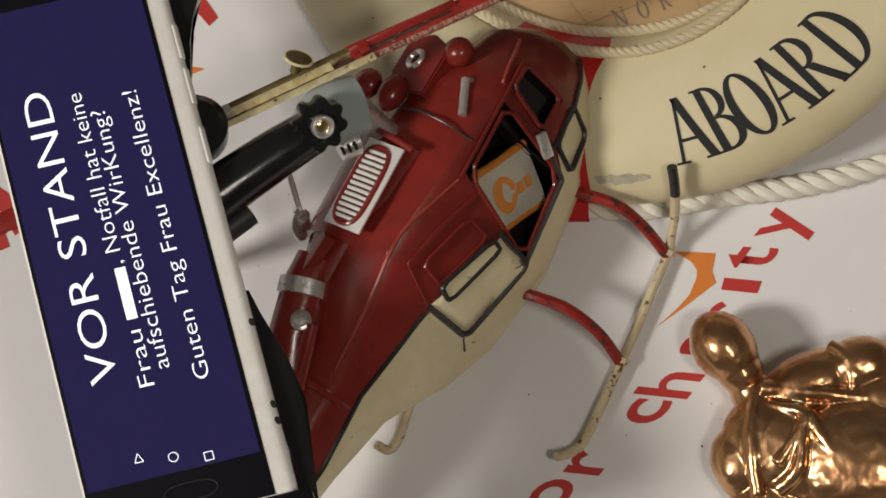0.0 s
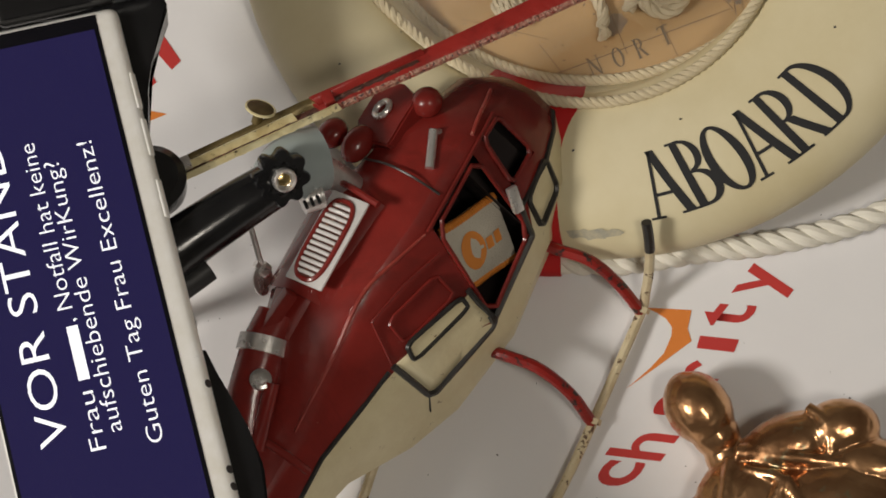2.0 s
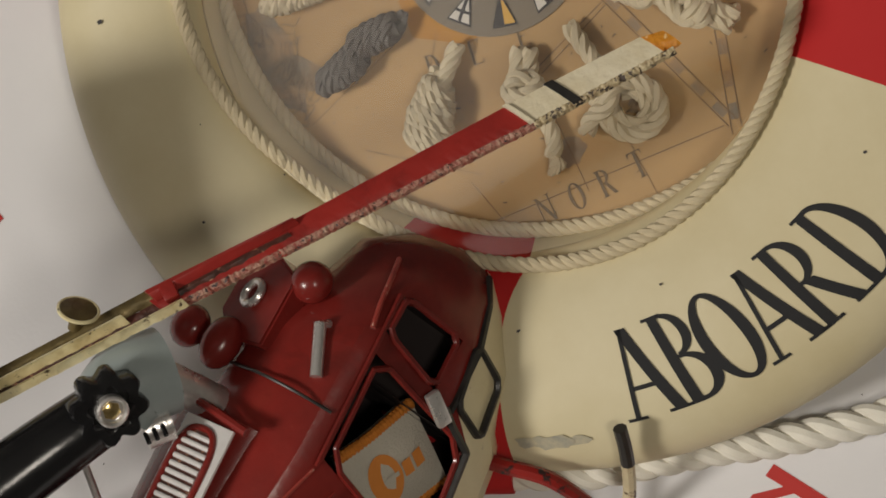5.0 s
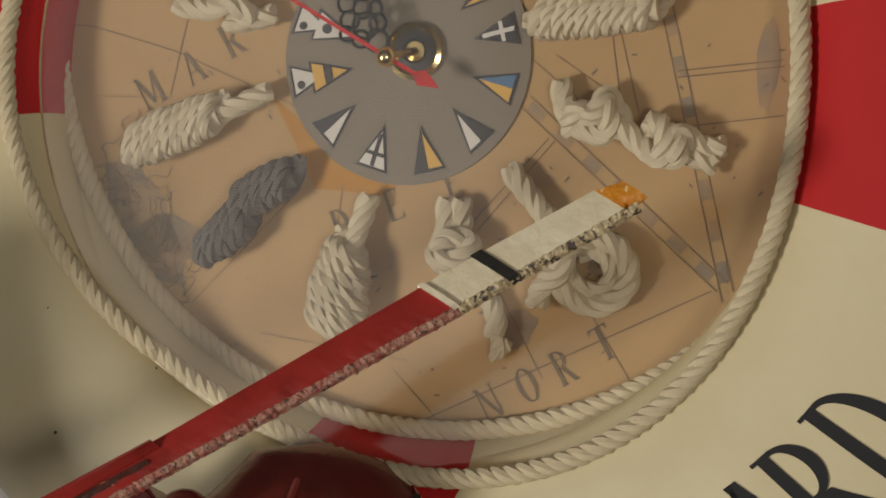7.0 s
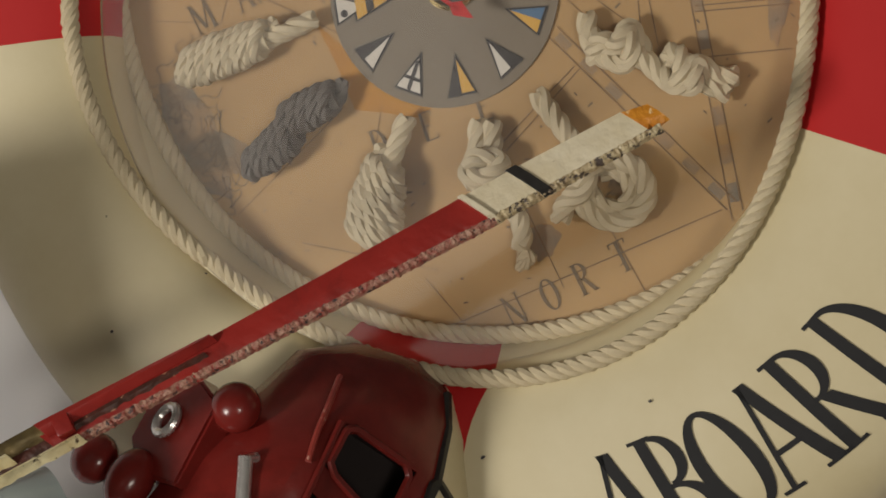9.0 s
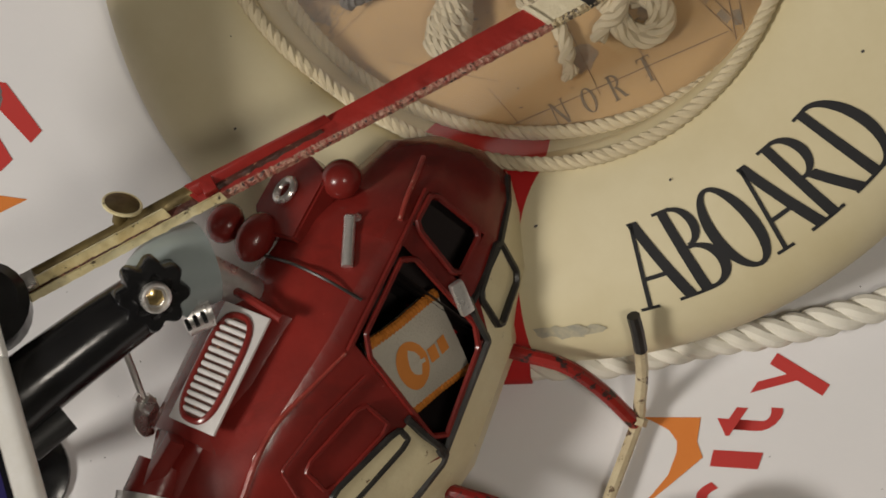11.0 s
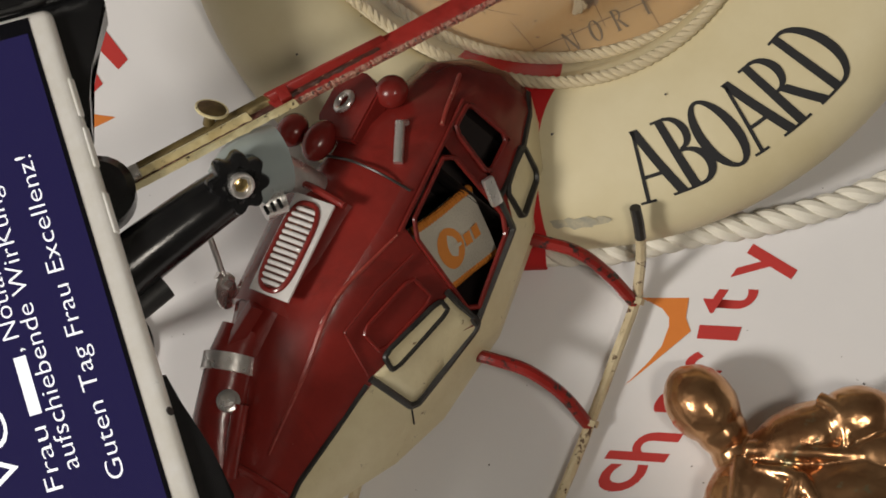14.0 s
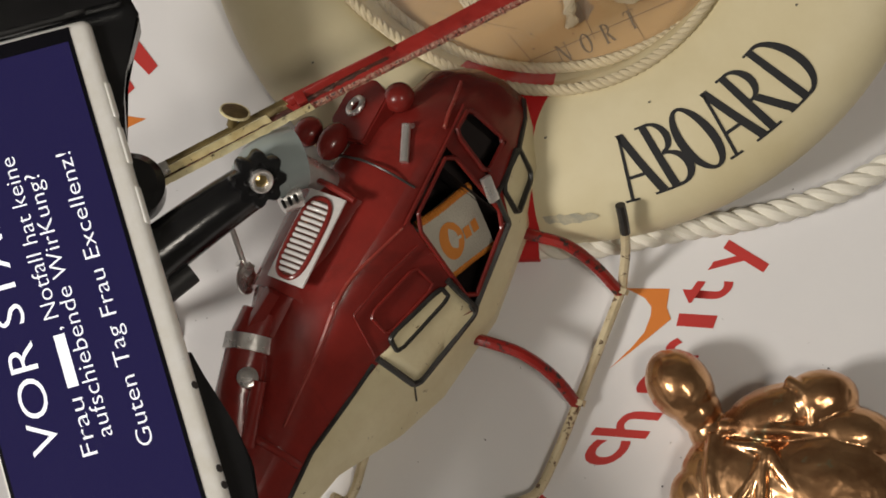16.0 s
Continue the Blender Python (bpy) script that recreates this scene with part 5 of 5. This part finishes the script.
BY = (BY - BX * BY.dot(BX)).normalized()
BZ = BX.cross(BY)
if BZ.z < 0:
    BZ = -BZ


def blade(x0, x1, w0, w1, mat, name, label, thick=0.16, rough=0.0, seed=0, lift=0.0, skew=0.5, shift=0.0):
    """A length of blade whose lower edge is rough with chipped paint."""
    bm = bmesh.new()
    n = max(2, int((x1 - x0) / 0.12))
    rows = []
    for i in range(n + 1):
        x = x0 + (x1 - x0) * i / n
        w = w0 + (w1 - w0) * i / n
        e = rough * (noise.noise(Vector((x * 3.1, seed, 0))) + 0.6 * noise.noise(Vector((x * 9, seed, 4))))
        sect = [(-w / 2, 0), (-w / 2 + 0.05, thick), (0, thick * 1.15), (w / 2 - 0.12 + e, thick), (w / 2 + e, thick * 0.3), (w / 2 - 0.1 + e, -0.05)]
        rows.append([bm.verts.new((HUB + BX * (x + skew * a) + BY * (a + shift) + BZ * (b + lift)) * U) for a, b in sect])
    for a, b in zip(rows, rows[1:]):
        for k in range(6):
            bm.faces.new((a[k], a[(k + 1) % 6], b[(k + 1) % 6], b[k]))
    bm.faces.new(rows[0][::-1])
    bm.faces.new(rows[-1])
    return part(name, bm, mat, ROTOR, label, inverse=HI)


ROTOR = new("main_rotor")
ROTOR.empty_display_size = 0.01
ROTOR.parent = HELI
blade(2.4, 13.65, 0.72, 0.95, M_RED_BLADE, "blade", "chipped bright red rotor blade", rough=0.12, seed=1)
blade(2.4, 6.9, 0.42, 0.22, M_RED_BLADE, "blade_spine", "raised red spine", 0.3, seed=2, lift=0.12, shift=-0.25)
blade(13.65, 14.9, 0.97, 0.97, M_BLADE_CREAM, "blade_section", "cream painted blade section", 0.17, 0.1, 3)
# Glint at the section's inner end, built as a thin pale strip.
blade(13.58, 13.72, 0.99, 0.99, M_BLADE_CREAM, "blade_lip", "pale raised strip for the glint at the blade section's end", 0.27, 0.1, 14)
blade(14.85, 15.12, 1.05, 1.05, M_BLACK_LINE, "blade_stripe", "black blade stripe", 0.22, 0.1, 4)
blade(15.1, 17.75, 0.97, 0.9, M_BLADE_CREAM, "blade_section", "cream painted blade section", 0.17, 0.1, 5)
blade(17.75, 18.3, 0.85, 0.6, M_TIP, "blade_tip", "orange painted blade tip", 0.18, 0.2, 6)
for x0, x1, w0, w1, mat in ((3.0, 13.65, 0.34, 0.47, M_EDGE), (13.65, 18.0, 0.47, 0.42, M_CREAM_EDGE)):
    bm = bmesh.new()
    n = int((x1 - x0) / 0.07)
    rows = []
    for i in range(n + 1):
        x = x0 + (x1 - x0) * i / n
        w = w0 + (w1 - w0) * i / n
        j = 0.05 * noise.noise(Vector((x * 11, 7, 0))) + 0.03 * noise.noise(Vector((x * 27, 3, 0)))
        rows.append([bm.verts.new((HUB + BX * (x + 0.5 * w) + BY * (w + a) + BZ * b) * U) for a, b in ((-0.10 + j, 0.19), (0.04 + j * 0.5, 0.13 + j), (0.08 + j, 0.0), (0.0, -0.07))])
    for a, b in zip(rows, rows[1:]):
        for k in range(3):
            bm.faces.new((a[k], a[k + 1], b[k + 1], b[k]))
    part("blade_edge", bm, mat, ROTOR, "rough chipped lower blade edge", smooth=False, inverse=HI)
blade(-3.6, 3.0, 0.42, 0.46, M_OLIVE, "rotor_arm", "tarnished olive metal arm", 0.2, 0.04, 7, shift=-0.32)
blade(-2.9, 1.5, 0.24, 0.26, M_GOLD, "rotor_rail", "chipped cream rail", 0.42, 0.04, 8, shift=-0.02)
blade(-3.3, 3.2, 0.20, 0.24, M_GOLD, "rotor_rail", "chipped cream rail", 0.36, 0.04, 11, shift=0.36)
blade(-3.2, 3.0, 0.5, 0.5, M_GROOVE, "rotor_channel", "dark gap between the rails", 0.1, 0.02, 12, shift=0.12)
blade(2.9, 6.6, 0.34, 0.26, M_GROOVE, "blade_groove", "scraped dark groove below the spine", 0.2, 0.06, 13, lift=0.03, shift=0.02)
bm = bmesh.new()
block(bm, (0.5 * U, 0.42 * U, 0.3 * U), axis_pose(V3(HUB + BX * 2.95 + BZ * 0.35 - BY * 0.05), BZ, BX), 0.06 * U)
part("blade_tab", bm, M_RED_BLADE, ROTOR, "small red folded tab", inverse=HI)
blade(-6.0, -3.2, 0.9, 0.8, M_RED_BLADE, "blade", "stub of the opposite red blade", 0.16, 0.1, 9)
blade(-16.0, -5.9, 0.95, 0.9, M_RED_BLADE, "blade", "opposite red rotor blade", 0.16, 0.1, 10)
at = axis_pose(V3(HUB + BX * 0.0 - BY * 0.45), BX * 0.55 + BZ * 0.7 - BY * 0.3)
bm = lathe(bmesh.new(), [(0.2 * U, 0.2 * U), (0.2 * U, 0.75 * U), (0.56 * U, 0.78 * U), (0.56 * U, 0.86 * U), (0.50 * U, 0.88 * U), (0.01 * U, 0.88 * U)], at, 20)
part("rotor_screw", bm, M_OLIVE, ROTOR, "tarnished thumb screw", inverse=HI)
rim = [at @ Vector((0.55 * math.cos(t) * U, 0.55 * math.sin(t) * U, 0.83 * U)) for t in (2 * math.pi * k / 28 for k in range(28))]
part("screw_rim", tube(bmesh.new(), rim, 0.06 * U, 6, True), M_GOLD, ROTOR, "bright rim of the thumb screw", inverse=HI)
bm = bmesh.new()
block(bm, (0.5 * U, 0.4 * U, 0.35 * U), axis_pose(V3(HUB - BX * 2.9 + BZ * 0.5), BZ, BX), 0.08 * U)
part("rotor_nut", bm, M_STEEL, ROTOR, "bright nut", inverse=HI)
mast = tube(bmesh.new(), [V3((-5.6, -1.6, 8.3)), V3((-4.4, -2.2, 7.2)), V3((-3.6, -2.6, 6.2))], 0.55 * U, 14)
part("mast", mast, M_STEEL, ROTOR, "short rotor mast", inverse=HI)

# ---- phone in its holder ----
PA, PB, PN = Vector((-0.2813, 0.9544, -0.1005)), Vector((-0.9495, -0.2616, 0.1732)), Vector((0.139, 0.1441, 0.9797))
PM = Matrix((PA, PB, PN)).transposed().to_4x4()
PM.translation = V3((-7.643, -15.956, 13.1))
PI = PM.inverted()
PHONE = thing("smartphone", PM, "silver smartphone with a lit navy text screen in a black holder", "phone")
L, CHIN, V0, V1, T = 20.4, 1.9, -0.85, 6.85, 1.0
MID = (V0 + V1) / 2
bm = bmesh.new()
block(bm, ((L + CHIN) * U, (V1 - V0) * U, T * U), Matrix.Translation(V3(((L - CHIN) / 2, MID, -T / 2))), 0.48 * U, 5)
part("frame", bm, M_PHONE, PHONE, "worn silver metal frame")
bm = bmesh.new()
block(bm, ((L + CHIN - 0.5) * U, 6.75 * U, 0.05 * U), Matrix.Translation(V3(((L - CHIN) / 2, 3.4, 0.005))), 0.02 * U)
part("front_glass", bm, M_BEZEL, PHONE, "black front glass")
bm = bmesh.new()
block(bm, ((L - 0.9) * U, 6.45 * U, 0.02 * U), Matrix.Translation(V3((L / 2 - 0.4, 3.42, 0.04))))
part("screen", bm, M_SCREEN, PHONE, "lit dark navy screen", smooth=False)


key = [V3((-0.78 + 0.34 * math.sin(t), 3.0 + 1.0 * abs(math.cos(t)) ** 0.6 * (1 if math.cos(t) > 0 else -1), 0.035)) for t in (2 * math.pi * k / 32 for k in range(32))]
part("home_key", tube(bmesh.new(), key, 0.018 * U, 6, True), M_PLASTIC_MATT, PHONE, "dark oval home key")


def screen_text(body, u0, u1, v, cap, name="screen_text"):
    bm = text_mesh(body, cap / 0.69 * U, bold=-0.008 * U)
    w = text_width(bm)
    bm.transform(Matrix.Translation(V3((u0, v, 0.062))) @ Matrix.Diagonal(((u1 - u0) * U / w, 1, 1, 1)))
    return part(name, bm, M_SCREEN_TEXT, PHONE, "white screen text", smooth=False)


screen_text("VOR STAND", 4.0, 15.98, 4.56, 1.05)
screen_text("Frau", 3.51, 5.75, 3.33, 0.58)
bm = bmesh.new()
block(bm, (2.1 * U, 0.42 * U, 0.01 * U), Matrix.Translation(V3((7.25, 3.54, 0.06))))
part("screen_bar", bm, M_SCREEN_TEXT, PHONE, "white bar on the screen", smooth=False)
screen_text(", Notfall hat keine", 8.45, 15.59, 3.35, 0.58)
screen_text("aufschiebende WirKung?", 4.04, 14.7, 2.63, 0.58)
screen_text("Guten Tag Frau Excellenz!", 3.3, 15.2, 1.28, 0.58)
for pts, c in (([(-0.16, -0.16), (-0.16, 0.16), (0.18, 0.0)], (0.9, 4.57)), ([(0.18 * math.cos(t), 0.18 * math.sin(t)) for t in (2 * math.pi * k / 16 for k in range(16))], (0.63, 3.32)), ([(-0.16, -0.16), (0.16, -0.16), (0.16, 0.16), (-0.16, 0.16)], (0.35, 2.05))):
    line = [V3((c[0] + x, c[1] + y, 0.065)) for x, y in pts]
    part("screen_icon", tube(bmesh.new(), even(line, 0.03 * U, True), 0.02 * U, 4, True), M_SCREEN_TEXT, PHONE, "thin white navigation icon")
for u0, u1 in ((16.1, 17.6), (14.15, 15.7), (11.65, 13.2)):
    bm = bmesh.new()
    block(bm, ((u1 - u0) * U, 0.24 * U, 0.3 * U), Matrix.Translation(V3(((u0 + u1) / 2, V0 + 0.12, -0.2))) @ Matrix.Rotation(radians(-40), 4, "X"), 0.09 * U, 3)
    part("side_button", bm, M_PHONE, PHONE, "silver side button")
for u0 in (5.06, 1.75, 1.1):
    bm = lathe(bmesh.new(), [(0.16 * U, 0), (0.16 * U, 0.03 * U)], axis_pose(V3((u0, V0 + 0.12, -0.13)), (0, -1, 1)), 14)
    part("side_hole", bm, M_DARK, PHONE, "dark hole in the frame")

HOLDER = thing("phone_holder", PM, "black plastic phone holder with clamp arm and star knob", "phone holder")
bm = bmesh.new()
block(bm, (14.5 * U, 5.4 * U, 1.0 * U), Matrix.Translation(V3((9.5, 2.9, -1.6))), 0.3 * U)
part("back_plate", bm, M_PLASTIC_MATT, HOLDER)
for prof, lab in (([(-4.2, -1.3), (-1.9, -1.5), (1.7, -2.0), (3.4, -1.75), (5.2, -1.25), (6.6, -0.95), (6.6, -0.4), (0.0, -0.9), (-1.6, -0.9), (-1.9, 6.6), (-1.2, 7.0), (-0.6, 7.5), (-4.2, 7.7)], "lower grip"),
                  ([(15.6, -0.95), (18.0, -1.5), (20.1, -2.75), (22.7, -2.2), (23.0, 3.6), (20.6, 3.8), (20.5, -0.6), (16.4, -0.5)], "upper grip")):
    bm = bmesh.new()
    plate(bm, [(x * U, y * U) for x, y in prof], 1.6 * U, Matrix.Translation((0, 0, -2.1 * U)))
    bmesh.ops.bevel(bm, geom=list(bm.edges), offset=0.12 * U, segments=2, affect="EDGES")
    part("grip", bm, M_PLASTIC, HOLDER, "black plastic " + lab)
for u0, u1, va, vb in ((-3.7, -1.75, -1.3, 7.2), (20.5, 22.4, -2.2, 3.6)):
    bm = bmesh.new()
    block(bm, ((u1 - u0) * U, (vb - va) * U, 0.9 * U), Matrix.Translation(V3(((u0 + u1) / 2, (va + vb) / 2, 0.0))), 0.25 * U)
    part("lip", bm, M_PLASTIC, HOLDER, "black glossy lip holding the phone's end")
bm = lathe(bmesh.new(), [(1.3 * U, -0.6 * U), (1.3 * U, 0.3 * U), (1.0 * U, 0.55 * U)], Matrix.Translation(V3((13.6, -0.6, -1.2))), 24)
part("pivot", bm, M_PLASTIC, HOLDER, "round black pivot")


def arm(points, r, name, mat, label="", sides=20):
    bm = tube(bmesh.new(), path_points([V3(p) for p in points], 6), (lambda t: r(t) * U) if callable(r) else r * U, sides)
    return part(name, bm, mat, HOLDER, label, inverse=PI)


arm([(-11.6, -6.6, 9.9), (-9.9, -5.3, 10.0), (-8.0, -3.9, 9.8), (-6.6, -2.9, 9.5)], lambda t: 1.15 - 0.25 * t, "arm", M_PLASTIC, "glossy black arm")
arm([(-10.1, -7.0, 9.6), (-9.0, -6.1, 9.4)], 0.5, "thumb_wheel", M_PLASTIC_MATT, "ribbed black thumb wheel")
arm([(-6.5, -2.7, 8.6), (-6.0, -2.0, 8.6), (-5.1, -1.6, 8.2)], 1.25, "collar", M_SMOKE, "grey-green plastic collar", 26)
at = PI @ axis_pose(V3((-6.45, -2.65, 9.9)), (0.48, -0.45, 0.75))
outline = []
for k in range(64):
    t = 2 * math.pi * k / 64
    r = (1.12 - 0.24 * abs(math.sin(4 * t)) ** 3) * U
    outline.append((r * math.cos(t), r * math.sin(t)))
bm = bmesh.new()
levels = [[bm.verts.new(at @ Vector((x * f, y * f, h * U))) for x, y in outline] for f, h in ((0.94, 0.0), (1.0, 0.08), (1.0, 0.58), (0.93, 0.68), (0.62, 0.70), (0.55, 0.62), (0.45, 0.62))]
for a, b in zip(levels, levels[1:]):
    for k in range(64):
        bm.faces.new((a[k], a[(k + 1) % 64], b[(k + 1) % 64], b[k]))
bm.faces.new(levels[0][::-1])
bm.faces.new(levels[-1])
KNOB = part("star_knob", bm, M_PLASTIC, HOLDER, "glossy black star knob")
bm = lathe(bmesh.new(), [(0.46 * U, 0.6 * U), (0.46 * U, 0.84 * U), (0.40 * U, 0.88 * U), (0.34 * U, 0.84 * U), (0.32 * U, 0.70 * U)], at, 18)
part("knob_screw", bm, M_STEEL, KNOB, "bright steel ring in the knob")
part("knob_nut", lathe(bmesh.new(), [(0.26 * U, 0.6 * U), (0.26 * U, 0.76 * U), (0.18 * U, 0.80 * U)], at, 6), M_BRASS, KNOB, "dull brass nut")
arm([(-5.7, -3.3, 8.4), (-5.0, -3.0, 8.2)], 0.55, "clamp_jaw", M_STEEL, "metal clamp jaw")
for k in range(3):
    c = Vector((-5.55 + 0.24 * k, -3.42 + 0.10 * k, 8.85))
    arm([c, c + Vector((0.14, -0.30, 0.10))], 0.07, "jaw_slot", M_PLASTIC, "dark slot in the jaw", 8)
arm([(-11.4, -6.5, 9.5), (-12.3, -6.6, 6.0), (-12.7, -6.6, 3.0), (-12.8, -6.6, 0.0)], 0.35, "stand_rod", M_PLASTIC, "thin black stand rod")
bm = lathe(bmesh.new(), [(1.6 * U, 0), (1.6 * U, 0.25 * U), (1.2 * U, 0.4 * U)], PI @ Matrix.Translation(V3((-12.8, -6.6, 0.0))), 28)
part("stand_foot", bm, M_PLASTIC, HOLDER, "round black foot")


# ---- bronze statuette: one plain blended shape ----
def statuette():
    bm = bmesh.new()
    def lump(p, r, s=(1, 1, 1), turn=0.0, seg=24):
        ball(bm, r * U, Matrix.Translation(V3(p)) @ Matrix.Rotation(radians(turn), 4, "Z"), s, seg)
    lump((9.12, -10.1, 1.7), 1.36, (0.92, 1.2, 1.0), 35)
    lump((9.75, -11.05, 1.5), 1.05, (0.9, 1.1, 1.0), 35)
    lump((10.3, -12.1, 1.3), 0.95, (0.9, 1.3, 1.0), 35)
    lump((12.6, -11.6, 1.7), 1.5, (1.6, 0.85, 1.0), 22)
    lump((14.5, -11.0, 1.9), 1.4, (1.2, 0.9, 1.0), 12)
    lump((9.75, -14.75, 1.35), 1.25, (0.95, 1.25, 0.95), 20)
    lump((12.0, -14.2, 1.5), 2.1, (1.5, 1.15, 0.85), -20)
    lump((14.8, -14.8, 1.7), 2.4, (1.5, 1.2, 0.85), -20)
    lump((11.2, -16.6, 1.2), 1.6, (1.2, 1.2, 0.85), 0)
    lump((15.6, -12.4, 1.6), 1.6, (1.4, 0.8, 1.0), -10)
    for a, b, c, r in (((10.6, -11.9, 2.5), (13.0, -12.2, 2.9), (16.4, -12.6, 2.6), 0.32), ((10.4, -12.2, 2.4), (10.2, -14.0, 2.8), (10.4, -16.2, 2.5), 0.3), ((10.9, -12.6, 2.6), (12.3, -13.2, 3.2), (11.2, -15.0, 3.0), 0.28),
                       ((12.4, -13.0, 3.1), (13.6, -14.8, 3.3), (16.0, -16.2, 3.1), 0.3), ((12.2, -13.4, 3.2), (12.0, -15.2, 3.1), (11.2, -16.0, 2.6), 0.3), ((13.3, -10.2, 2.6), (14.0, -10.8, 3.0), (14.2, -12.0, 2.9), 0.25)):
        tube(bm, path_points([V3(a), V3(b), V3(c)], 8), r * U, 10)
    ob = link("bronze_statuette", bm, M_BRONZE)
    re = ob.modifiers.new("blend", "REMESH")
    re.mode, re.voxel_size, re.use_smooth_shade = "VOXEL", 0.0006, True
    sm = ob.modifiers.new("soft", "SMOOTH")
    sm.factor, sm.iterations = 0.6, 3
    clouds = bpy.data.textures.new("folds", "CLOUDS")
    clouds.noise_scale, clouds.noise_depth = 0.012, 3
    di = ob.modifiers.new("folds", "DISPLACE")
    di.texture, di.strength, di.mid_level = clouds, 0.0015, 0.5
    return tagged(ob, "polished copper-bronze statuette lying on the white banner cloth", "statuette")


statuette()
